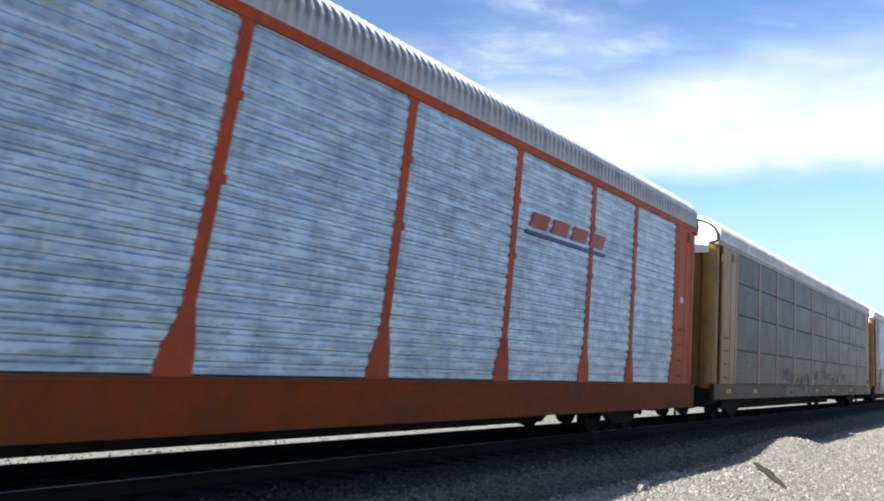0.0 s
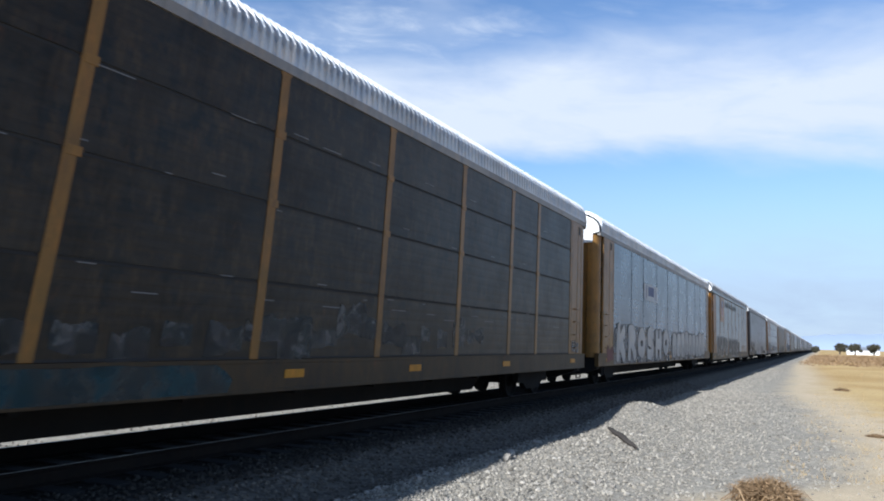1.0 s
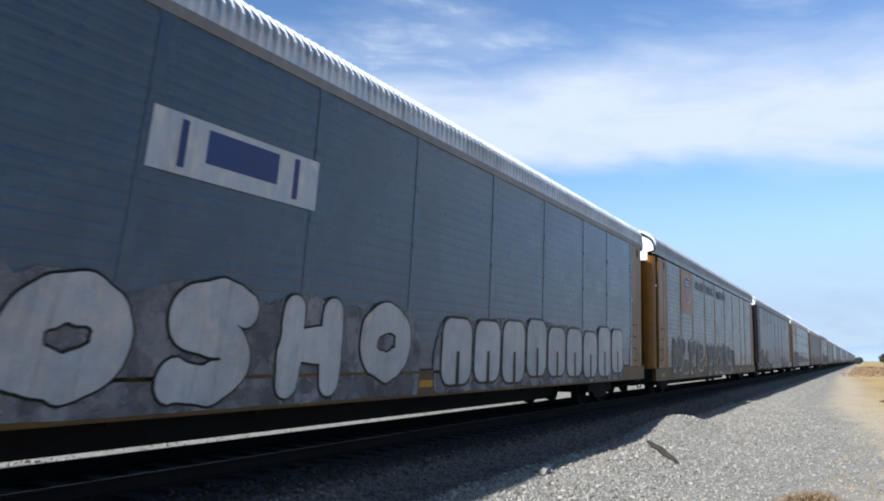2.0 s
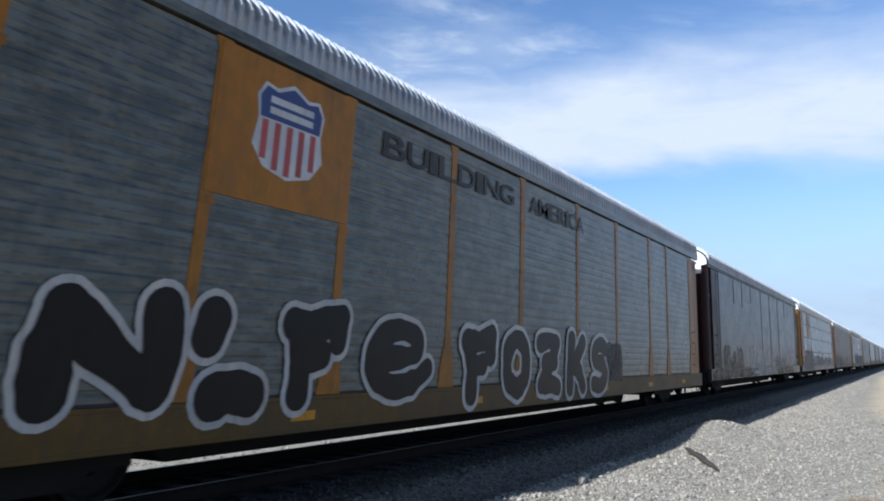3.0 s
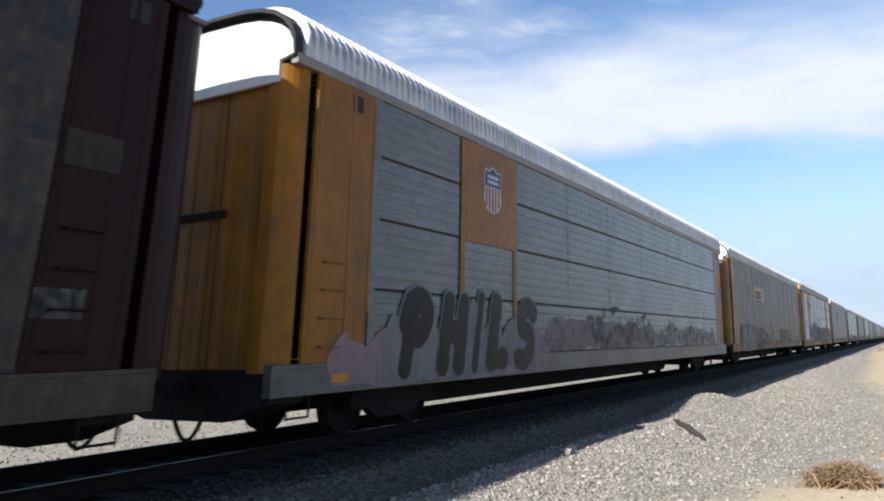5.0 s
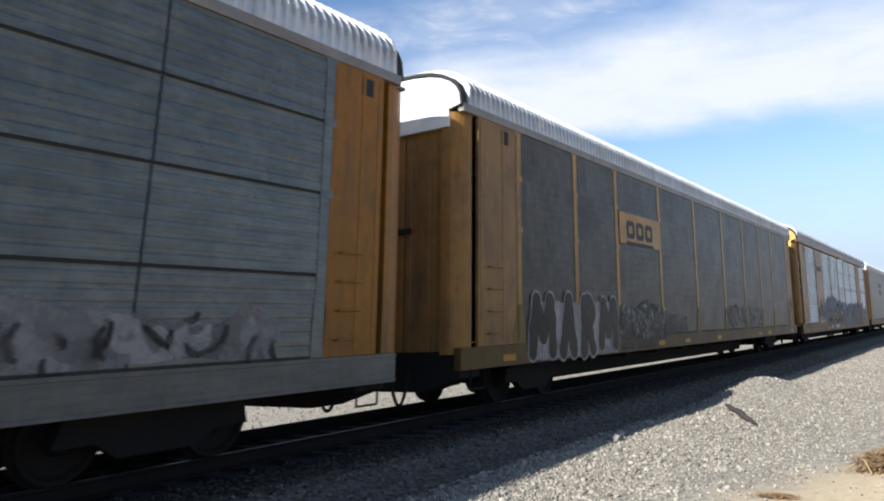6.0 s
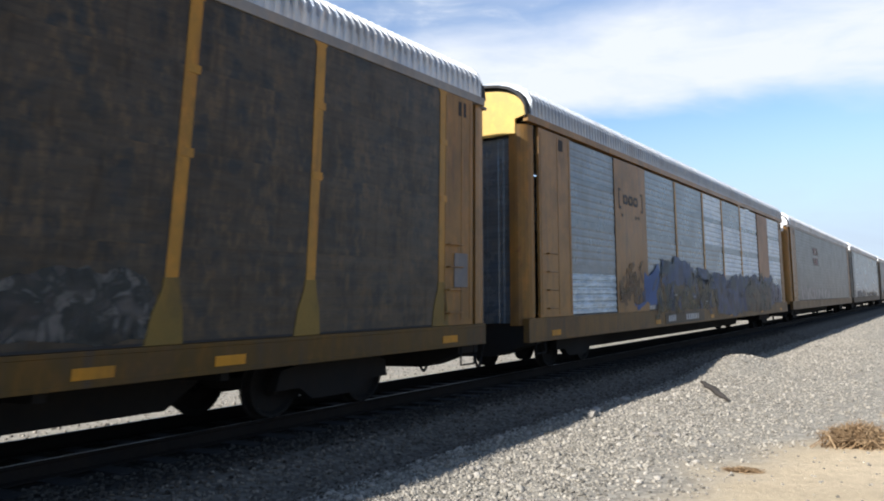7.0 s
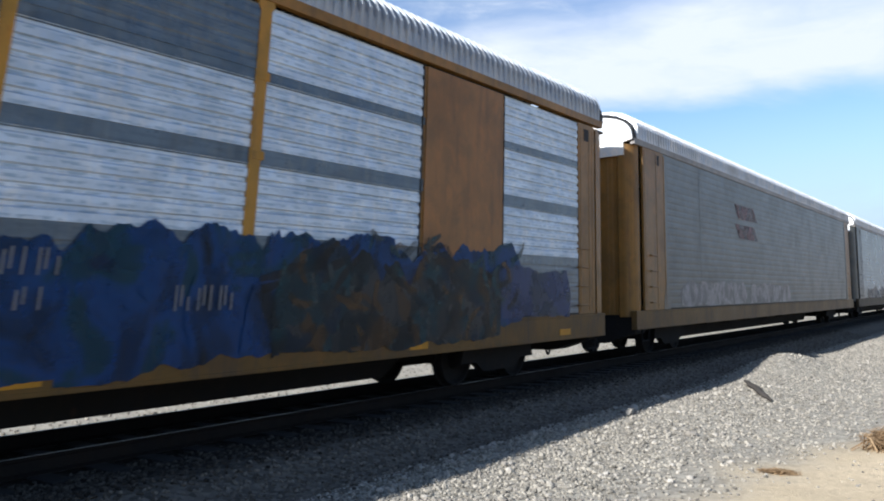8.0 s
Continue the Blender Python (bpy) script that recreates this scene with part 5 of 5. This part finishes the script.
def car_mended():
    special = {(1, r): "tan" for r in range(4)}
    special.update({(0, 0): "galv", (4, 3): "bright", (4, 2): "bright", (5, 2): "bright", (6, 3): "bright", (6, 2): "bright", (5, 1): "bright", (6, 1): "bright", (8, 3): "bright", (8, 2): "bright", (8, 1): "bright"})
    special.update({(7, r): "tan" for r in range(4)})
    at = (2.05, 4.62, 6.92, 9.6, 12.62, 15.15, 18.0, 21.03, 23.25, 25.98)
    car = build_car("grey autorack car with yellow ends, bright replaced panels and blue graffiti", "mist", "yellow", "tan", cap="capyel", door="mist", roof="roofdull", special=special, post_at=at, skip_posts=(0, 1, 2, 3, 4, 5, 7, 8, 9), foot=0.14, low=0.88, up=0.06, rise=0.14, sill="umber", rail="tan", strips=True, rows=((1.33, 2.24), (2.40, 3.20), (3.38, 4.17), (4.29, 5.06)))
    part("field", boxed(OUT - 0.03, OUT - 0.002, 4.62, 6.90, 1.33, 5.06, 0.003), M["tan"], car, "full-height faded yellow painted field")
    part("field", boxed(OUT - 0.03, OUT - 0.002, 21.10, 23.20, 1.33, 5.06, 0.003), M["ochre"], car, "full-height faded orange-brown field")
    block_logo(car, 5.2, 3.98, 1.05, 0.24)
    for y in (4.88, 6.58):
        br = boxed(OUT, OUT + 0.004, y, y + 0.06, 3.85, 4.35)
        for z in (3.85, 4.29):
            box(br, OUT, OUT + 0.004, y + (0.06 if y < 5.5 else -0.1), y + (0.16 if y < 5.5 else 0.0), z, z + 0.06)
        part("bracket", br, M["dark"], car)
    for y in (5.05, 6.05, 6.25):
        part("lettering_bar", boxed(OUT, OUT + 0.004, y, y + 0.09, 3.66, 3.73), M["dark"], car)
    k = 0
    for y, z in ((9.6, 2.3), (12.62, 2.3), (15.15, 2.2)):
        part("strip", boxed(OUT - 0.02, OUT - 0.003, y - 0.07, y + 0.07, z, 5.06, 0.003), M["yellow"], car, "narrow yellow strip")
    looks = {"bpaint": "bright blue", "mblue": "strong blue", "mhaze": "thin violet-blue", "molive": "olive grey", "mdark": "dark teal and brown"}
    for y0, y1, z0, z1, mat in ((7.5, 14.3, 1.25, 2.42, "molive"), (8.0, 9.4, 2.05, 2.82, "mblue"), (9.0, 10.9, 2.0, 2.86, "mblue"), (10.4, 11.2, 1.75, 2.66, "mblue"), (11.6, 13.0, 2.05, 2.66, "mblue"), (12.9, 14.6, 1.9, 2.5, "mblue"),
                                (14.0, 16.6, 1.0, 2.5, "mblue"), (16.0, 18.6, 1.0, 2.66, "mblue"), (18.2, 20.6, 1.2, 2.75, "mblue"), (20.4, 23.9, 1.2, 2.6, "mblue"), (23.2, 25.6, 1.3, 2.2, "mhaze"),
                                (18.4, 21.2, 1.0, 2.5, "mdark"), (20.9, 23.2, 1.0, 2.4, "mdark")):
        k += 1
        part("graffiti", blob(y0, y1, z0, z1, OUT + 0.0015 * (k % 4) + (0.006 if mat == "mdark" else 0), 90 + k, 0.3, 0.12), M[mat], car, looks[mat] + " graffiti patch")
    part("graffiti", blob(6.5, 7.9, 1.45, 2.45, OUT + 0.001, 88, 0.5, 0.5), M["bpaint"], car, "bright blue graffiti patch")
    part("graffiti", spray_bm((((0.0, 0.0), (0.40, 0.25), (0.62, 0.60), (1.0, 0.9)), ((0.10, -0.10), (0.45, 0.10), (0.60, 0.45)), ((0.45, 0.50), (0.80, 0.62), (0.98, 0.98))), 5.85, 7.7, 1.55, 2.5, OUT + 0.003, 0.20, 0.0, 3, 0.0), M["bpaint"], car, "bright blue sprayed arrow")
    for k, (y0, y1, z0, z1, mat, lab, m, w) in enumerate(((7.6, 14.2, 1.15, 2.35, "mshade", "dark", 15, 0.08), (7.6, 14.2, 1.15, 2.35, "molive", "olive", 12, 0.10), (7.6, 14.2, 1.30, 2.5, "mblue", "blue", 8, 0.10), (14.4, 18.2, 1.05, 2.4, "mblue", "blue", 8, 0.12),
                                                          (18.4, 23.4, 1.05, 2.45, "mshade", "dark", 12, 0.07), (18.4, 23.2, 1.05, 2.4, "mbrown", "brown", 10, 0.06), (18.4, 23.8, 1.60, 2.6, "mteal", "teal", 9, 0.06))):
        scrawl(car, y0, y1, z0, z1, OUT + 0.009 + 0.002 * (k % 4), 41 + k, mat, lab + " graffiti strokes", m, w)
    for y, z in ((9.0, 1.72), (10.9, 1.66), (12.3, 1.5)):
        attach("scrape", shared(("scrape", 7), lambda: boxed(0, 0.003, 0, 0.3, 0, 0.02), M["decal"]), car, "thin bright scrape", at=(OUT + 0.030, y, z))
    for i, (y0, y1, z0, z1) in enumerate(((4.75, 5.5, 1.55, 2.2), (5.2, 6.2, 1.75, 2.5), (5.7, 6.6, 1.5, 2.1))):
        part("graffiti", blob(y0, y1, z0, z1, OUT + 0.001 + 0.002 * i, 105 + i, 0.7, 0.3), M["mbrown"], car, "brown worn graffiti patch")
    scrawl(car, 4.75, 6.5, 1.5, 2.6, OUT + 0.008, 48, "mbrown", "brown worn graffiti strokes", 5, 0.10)
    marks(car, 15.1, 16.0, 1.92, 2.16, 3, OUT + 0.020, "gpaint", "small pale graffiti mark")
    marks(car, 15.2, 15.9, 1.62, 1.82, 2, OUT + 0.020, "gpaint", "small pale graffiti mark")
    marks(car, 17.1, 17.9, 1.58, 1.84, 3, OUT + 0.020, "gpaint", "small pale graffiti mark")
    part("number_field", boxed(OUT - 0.012, OUT + 0.001, 8.2, 12.2, 0.93, 1.24, 0.003), M["kpaint"], car, "black painted field on the sill")
    bars(car, 8.5, 9.2, 1.0, 1.17, 4)
    bars(car, 10.2, 11.6, 1.0, 1.17, 6)
    reflectors(car, (1.2, 7.6, 13.2, 15.75, 21.1, 25.4), 1.02, 0.4)
    return car


def car_plain():
    car = build_car("grey autorack car with tan ends and faint pale graffiti", "smoke", "smoke", "tan", sill="umber", skip_posts=(1, 2, 3, 4, 5, 6, 7, 8), seams=False, roof="roof")
    for z in (3.95, 3.35):
        part("logo_shape", prism([(7.6, z + 0.42), (9.6, z + 0.42), (10.0, z), (8.0, z)], "x", OUT - 0.015, OUT - 0.006), M["rfade"], car, "faded red slanted logo block")
    part("graffiti", blob(2.8, 8.6, 1.36, 2.1, HALF - 0.009, 110, 0.3), M["mchalk"], car, "faded pale graffiti band")
    part("graffiti", blob(8.9, 14.2, 1.36, 2.05, HALF - 0.009, 111, 0.3), M["mchalk"], car, "faded pale graffiti band")
    return car


def car_far(label, panel, ends, seed):
    """A grey car of the train's rear part."""
    car = build_car(label, panel, panel, ends, sill="dusty", skip_posts=(1, 2, 3, 4, 5, 6, 7, 8), seams=False, foot=0.12, roof="roof")
    part("graffiti", blob(3.0, 9.0 + seed, 1.34, 2.0, HALF - 0.009, 120 + seed, 0.5), M["mfade"], car, "faded pale graffiti band")
    part("graffiti", blob(12.0, 23.0, 1.34, 1.9, HALF - 0.009, 122 + seed, 0.6), M["mgrey"], car, "faint grey graffiti band")
    return car


def car_ashen():
    return car_far("ash-grey autorack car with dusty ends", "smoke", "dusty", 1)


def car_clay():
    return car_far("pale clay-grey autorack car with grey ends", "pale", "smoke", 2)


MAKERS = (car_orange, car_sooty, car_slate, car_slogan, car_plum, car_field, car_brown, car_mended, car_plain, car_clay, car_ashen)
START = -7.622
# seconds by which the train runs ahead of an even pace
SLIP = ((0.0, 0.002), (0.5, 0.0035), (1.0, -0.0035), (1.5, 0.005), (2.2, 0.005), (3.0, 0.0049), (3.5, 0.0), (4.0, 0.0050), (4.5, 0.0017), (5.0, 0.0038), (5.8, 0.002), (6.5, 0.001), (7.0, 0.0012), (7.5, -0.0023), (8.0, -0.0068))


def car_pose(k, t):
    return pose(TRACK_X, START + PITCH * k - SPEED * (t + np.interp(t, *zip(*SLIP))), 0.0)


for k, make in enumerate(MAKERS):
    CARS.append(make())
TAIL = (9, 2, 10, 9, 9, 10, 4, 9, 2, 10, 9, 9, 10, 9, 10)
for q in TAIL:
    twin = copy_thing(CARS[q], Matrix())
    CARS.append(twin)
for k, car in enumerate(CARS):
    car.matrix_basis = car_pose(k, 0.0)


# ---------------------------------------------------------------- the land beside the track
def stone_bm(seed, flat=0.7):
    rng = random.Random(seed)
    bm = bmesh.new()
    bmesh.ops.create_icosphere(bm, subdivisions=1, radius=1.0)
    for v in bm.verts:
        v.co *= rng.uniform(0.72, 1.15)
        v.co.z *= flat
        v.co.y *= 0.85
    return bm


def scatter(name, label, mat, spots, category):
    """Many stones in one mesh."""
    base = []
    for s in range(7):
        bm = stone_bm(200 + s)
        bm.verts.ensure_lookup_table()
        base.append((np.array([v.co[:] for v in bm.verts]), np.array([[v.index for v in f.verts] for f in bm.faces])))
        bm.free()
    V, F, off = [], [], 0
    for i, (x, y, z, r) in enumerate(spots):
        vs, fs = base[i % 7]
        a = (i * 2.399) % 6.283
        b = math.sin(i * 1.7) * 0.6
        ra = np.array(Euler((b, b * 0.7, a)).to_matrix())
        V.append(vs @ ra.T * r + (x, y, z))
        F.append(fs + off)
        off += len(vs)
    me = bpy.data.meshes.new(name)
    V, F = np.concatenate(V), np.concatenate(F)
    me.from_pydata(V.tolist(), [], F.tolist())
    me.materials.append(mat)
    return tagged(new(name, me), label, category, kind="stuff")


rng = random.Random(5)
near, oily_shaded, shade_toned, over = [], [], [], []
for _ in range(38000):
    y = 4.0 + 30.0 * rng.random() ** 1.5
    edge = 4.3 + 2.1 * smooth(y, 8.5, 12.5) - 1.9 * smooth(y, 14.0, 40.0)
    x = rng.uniform(1.45, edge + 0.4)
    if rng.random() < smooth(x, 2.6, edge + 0.3) * 0.85:
        continue
    r = rng.uniform(0.011, 0.027) * (1 + 0.7 * (rng.random() < 0.07))
    near.append((x, y, ground_z(x, y) + r * 0.25, r))
for _ in range(1500):
    y = 4.0 + 26.0 * rng.random() ** 1.3
    x = rng.uniform(3.0, 7.5)
    r = rng.uniform(0.008, 0.022)
    near.append((x, y, ground_z(x, y) + r * 0.2, r))
for _ in range(9000):
    y = 30.0 + 50.0 * rng.random() ** 1.6
    x = rng.uniform(1.5, 5.4)
    if rng.random() < smooth(x, 2.8, 5.0 - 0.015 * y):
        continue
    near.append((x, y, ground_z(x, y), rng.uniform(0.02, 0.04)))
# trackside stones, coloured darker for the train's shade
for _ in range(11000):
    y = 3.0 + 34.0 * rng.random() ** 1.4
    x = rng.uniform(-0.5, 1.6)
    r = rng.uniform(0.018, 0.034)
    (oily_shaded if x < 0.35 + 0.3 * rng.random() else shade_toned).append((x, y, ground_z(x, y) + r * 0.25, r))
for _ in range(5000):
    y = 5.0 + 60.0 * rng.random() ** 1.3
    x = rng.uniform(-9.0, -3.0)
    r = rng.uniform(0.02, 0.04)
    over.append((x, y, ground_z(x, y) + r * 0.25, r))
scatter("gravel", "loose grey crushed stone strewn beside the track", M["stone"], near, "gravel")
scatter("track_ballast", "dark ballast at the foot of the rails, coloured for oil and shade", M["oily_shaded"], oily_shaded, "ballast")
scatter("shoulder_ballast", "grey ballast with the train's shade put into its colour", M["shade_toned"], shade_toned, "ballast")
scatter("gravel_beyond", "sunlit crushed stone on the far side of the track", M["stone"], over, "gravel")

# the larger loose stones, one by one
kinds = [to_mesh("stone", stone_bm(300 + s, 0.65), M["pebble"]) for s in range(6)]
for i in range(230):
    y = 5.5 + 20.0 * rng.random() ** 1.4
    x = 1.55 + 2.7 * rng.random() ** 1.3
    r = rng.uniform(0.028, 0.050)
    st = attach("stone", kinds[i % 6], ground)
    st.matrix_basis = Matrix.LocRotScale((x, y, ground_z(x, y) + r * 0.3), Euler((rng.uniform(-0.4, 0.4), rng.uniform(-0.4, 0.4), rng.uniform(0, 6.2))), (r, r, r))
for x, y, r in ((2.03, 10.9, 0.11), (1.92, 11.35, 0.09), (1.75, 8.6, 0.085), (3.3, 9.9, 0.07), (1.85, 12.8, 0.08)):
    rk = tagged(new("rock", kinds[int(y) % 6]), "fist-sized pale grey rock lying at the shadow's edge", "rock")
    rk.matrix_basis = Matrix.LocRotScale((x, y, ground_z(x, y) + r * 0.35), Euler((0.2, 0.1, y)), (r * 1.3, r, r))

# weathered stick on the heap's near slope
pts = [(2.38 + 1.05 * i / 8 + 0.02 * math.sin(i * 1.9), 15.6 - 2.4 * i / 8, 0) for i in range(9)]
pts = [(x, y, ground_z(x, y) + 0.05) for x, y, _ in pts]
sk = tagged(new("stick", to_mesh("stick", tube(bmesh.new(), pts, [0.025, 0.04, 0.05, 0.052, 0.058, 0.055, 0.05, 0.04, 0.02], 7), M["stick"])), "weathered grey stick lying on the gravel heap", "stick")


def brush(name, label, at, w, d, h, n, mat, seed, category):
    """A low dry shrub of many thin twigs."""
    rng = random.Random(seed)
    V, F = [], []
    for i in range(n):
        a, q = rng.uniform(0, 6.283), rng.random() ** 0.6
        bx, by = rng.gauss(0, 0.16) * w, rng.gauss(0, 0.16) * d
        tip = Vector((math.cos(a) * q * w / 2, math.sin(a) * q * d / 2, h * rng.uniform(0.45, 1.0) * (1 - 0.6 * q * q)))
        root = Vector((bx, by, 0))
        m = root.lerp(tip, 0.55) + Vector((rng.gauss(0, 0.03), rng.gauss(0, 0.03), 0.15 * h))
        s = Vector((rng.gauss(0, 1), rng.gauss(0, 1), rng.gauss(0, 0.4))).normalized() * rng.uniform(0.003, 0.008) * (1 + h)
        k = len(V)
        V += [root - s, root + s, m + s, m - s, tip]
        F += [(k, k + 1, k + 2, k + 3), (k + 3, k + 2, k + 4)]
    me = bpy.data.meshes.new(name)
    me.from_pydata([v[:] for v in V], [], F)
    me.materials.append(mat)
    ob = tagged(new(name, me), label, category)
    ob.location = (at[0], at[1], ground_z(*at) - 0.01)
    return ob


brush("dry_shrub", "low brown dried shrub on bare sand", (5.62, 9.95), 1.0, 0.75, 0.34, 1100, M["brush"], 1, "shrub")
brush("dry_shrub", "small brown dried tuft on bare sand", (4.75, 8.2), 0.5, 0.25, 0.07, 260, M["brush"], 2, "shrub")
for i, (x, y, w, h) in enumerate(((7.2, 18.5, 0.5, 0.10), (8.2, 27.0, 0.7, 0.14), (7.0, 38.0, 0.9, 0.2))):
    brush("dry_shrub", "flat patch of dried brown weeds in the straw field", (x, y), w, w * 0.8, h, 420, M["brush"], 10 + i, "shrub")


def grass_field():
    rng = random.Random(77)
    V, F = [], []
    for _ in range(4500):
        y = 12 + 110 * rng.random() ** 1.6
        x = 5.4 + 0.018 * y + (4 + 0.28 * y) * rng.random()
        z = ground_z(x, y)
        for _ in range(2):
            a, h = rng.uniform(0, 6.28), rng.uniform(0.02, 0.06) * (1 + y / 150)
            s = 0.004 * (1 + y / 40)
            k = len(V)
            px, py = x + rng.gauss(0, 0.05), y + rng.gauss(0, 0.05)
            V += [(px - s, py, z), (px + s, py, z), (px + math.cos(a) * h * 0.6, py + math.sin(a) * h * 0.6, z + h)]
            F.append((k, k + 1, k + 2))
    me = bpy.data.meshes.new("dry_grass")
    me.from_pydata(V, [], F)
    me.materials.append(M["straw"])
    tagged(new("dry_grass", me), "short sun-bleached grass over the open field", "grass", kind="stuff")


grass_field()


def scrub_belt():
    """Far belt of brown scrub across the field."""
    rng = random.Random(31)
    V, F = [], []
    for _ in range(2600):
        y = rng.uniform(95, 240)
        x = rng.uniform(4.6, 60)
        h, w = rng.uniform(0.2, 0.6), rng.uniform(0.5, 1.6)
        z = ground_z(x, y)
        for _ in range(22):
            a, q = rng.uniform(0, 6.28), rng.random() ** 0.5
            c = Vector((x + math.cos(a) * q * w, y + math.sin(a) * q * w, z + h * rng.random() * (1 - q * q * 0.7)))
            k = len(V)
            for _ in range(3):
                V.append((c.x + rng.gauss(0, 0.09), c.y + rng.gauss(0, 0.09), c.z + rng.gauss(0, 0.08)))
            F.append((k, k + 1, k + 2))
    me = bpy.data.meshes.new("scrub")
    me.from_pydata(V, [], F)
    me.materials.append(M["brush"])
    tagged(new("scrub", me), "belt of low brown scrub across the dry field", "scrub", kind="stuff")


scrub_belt()


def make_tree(x, y, h, w, seed):
    rng = random.Random(seed)
    tree = tagged(new("tree"), "dark dusty round-crowned tree far across the field", "tree", "trees on the horizon")
    tree.location = (x, y, ground_z(x, y))
    bm = tube(bmesh.new(), [(0, 0, -0.1), (0.1, 0, h * 0.2), (0.0, 0.1, h * 0.45), (0.05, 0, h * 0.7)], [0.32, 0.24, 0.18, 0.06], 8)
    for i in range(6):
        a = i * 1.05
        tube(bm, [(0, 0, h * 0.25), (math.cos(a) * w * 0.2, math.sin(a) * w * 0.2, h * 0.45), (math.cos(a) * w * 0.36, math.sin(a) * w * 0.36, h * 0.66)], [0.12, 0.08, 0.03], 6)
    part("trunk", bm, M["bark"], tree)
    V, F = [], []
    lobes = [(rng.gauss(0, w * 0.2), rng.gauss(0, w * 0.2), h * rng.uniform(0.35, 0.85), w * rng.uniform(0.16, 0.28)) for _ in range(16)]
    for cx, cy, cz, r in lobes:
        for _ in range(230):
            d = Vector((rng.gauss(0, 1), rng.gauss(0, 1), rng.gauss(0, 0.8))).normalized() * r * rng.uniform(0.55, 1.1)
            u, v = [Vector((rng.gauss(0, 1), rng.gauss(0, 1), rng.gauss(0, 1))) * 0.10 for _ in range(2)]
            c = Vector((cx, cy, cz)) + d
            k = len(V)
            V += [(c - u)[:], (c + v)[:], (c + u)[:], (c - v)[:]]
            F.append((k, k + 1, k + 2, k + 3))
    me = bpy.data.meshes.new("crown")
    me.from_pydata(V, [], F)
    me.materials.append(M["leaf"])
    attach("crown", me, tree)


for x, y, h, w, s in ((12.5, 330, 4.3, 3.8, 1), (17.7, 332, 4.6, 4.0, 2), (24.1, 336, 4.1, 3.8, 3), (33.5, 338, 4.3, 4.0, 4), (3.8, 420, 3.0, 4.0, 5)):
    make_tree(x, y, h, w, s)


def low_house(x0, x1, y, h):
    house = tagged(new("farm_building"), "long low white building far behind the trees", "building")
    house.location = (x0, y, ground_z(x0, y))
    w = x1 - x0
    part("wall", boxed(0, w, 0, 8, -0.1, h, 0.02), M["plaster"], house)
    part("roof", prism([(-0.4, h), (8.4, h), (4, h + 1.3)], "x", -0.4, w + 0.4), M["roofdull"], house)
    me = shared(("window",), lambda: boxed(0, 1.1, -0.03, 0.06, 0.9, 1.9, 0.01), M["glassdark"])
    for i in range(int(w / 3.4)):
        attach("window", me, house, at=(1.2 + i * 3.4, 0, 0))


low_house(15.5, 27.0, 352, 1.9)
low_house(31.0, 52.0, 356, 2.0)


def make_hills():
    """Ridge on the horizon, its pale colour standing for haze."""
    n = 160
    V, F = [], []
    for i in range(n + 1):
        x = -2600 + 6000 * i / n
        h = 45 + 60 * (0.5 + 0.5 * noise.noise((x * 0.0011, 3.0, 0))) + 26 * noise.noise((x * 0.005, 7.0, 0)) + 8 * noise.noise((x * 0.02, 1.0, 0))
        h *= 0.35 + 0.65 * smooth(x, -900, 300)
        V += [(x, 3900, -2), (x, 4150, max(4.0, h)), (x, 4500, -2)]
    for i in range(n):
        a = 3 * i
        F += [(a, a + 3, a + 4, a + 1), (a + 1, a + 4, a + 5, a + 2)]
    me = bpy.data.meshes.new("hills")
    me.from_pydata(V, [], F)
    me.shade_smooth()
    me.materials.append(M["hill"])
    tagged(new("hills", me), "ridge of hills on the horizon, tinted pale blue for haze", "hills", kind="structure")


make_hills()


# ---------------------------------------------------------------- what moves
def motions():
    for k, car in enumerate(CARS):
        walk(car, [(t, car_pose(k, t)) for t, _ in SLIP])


motions()
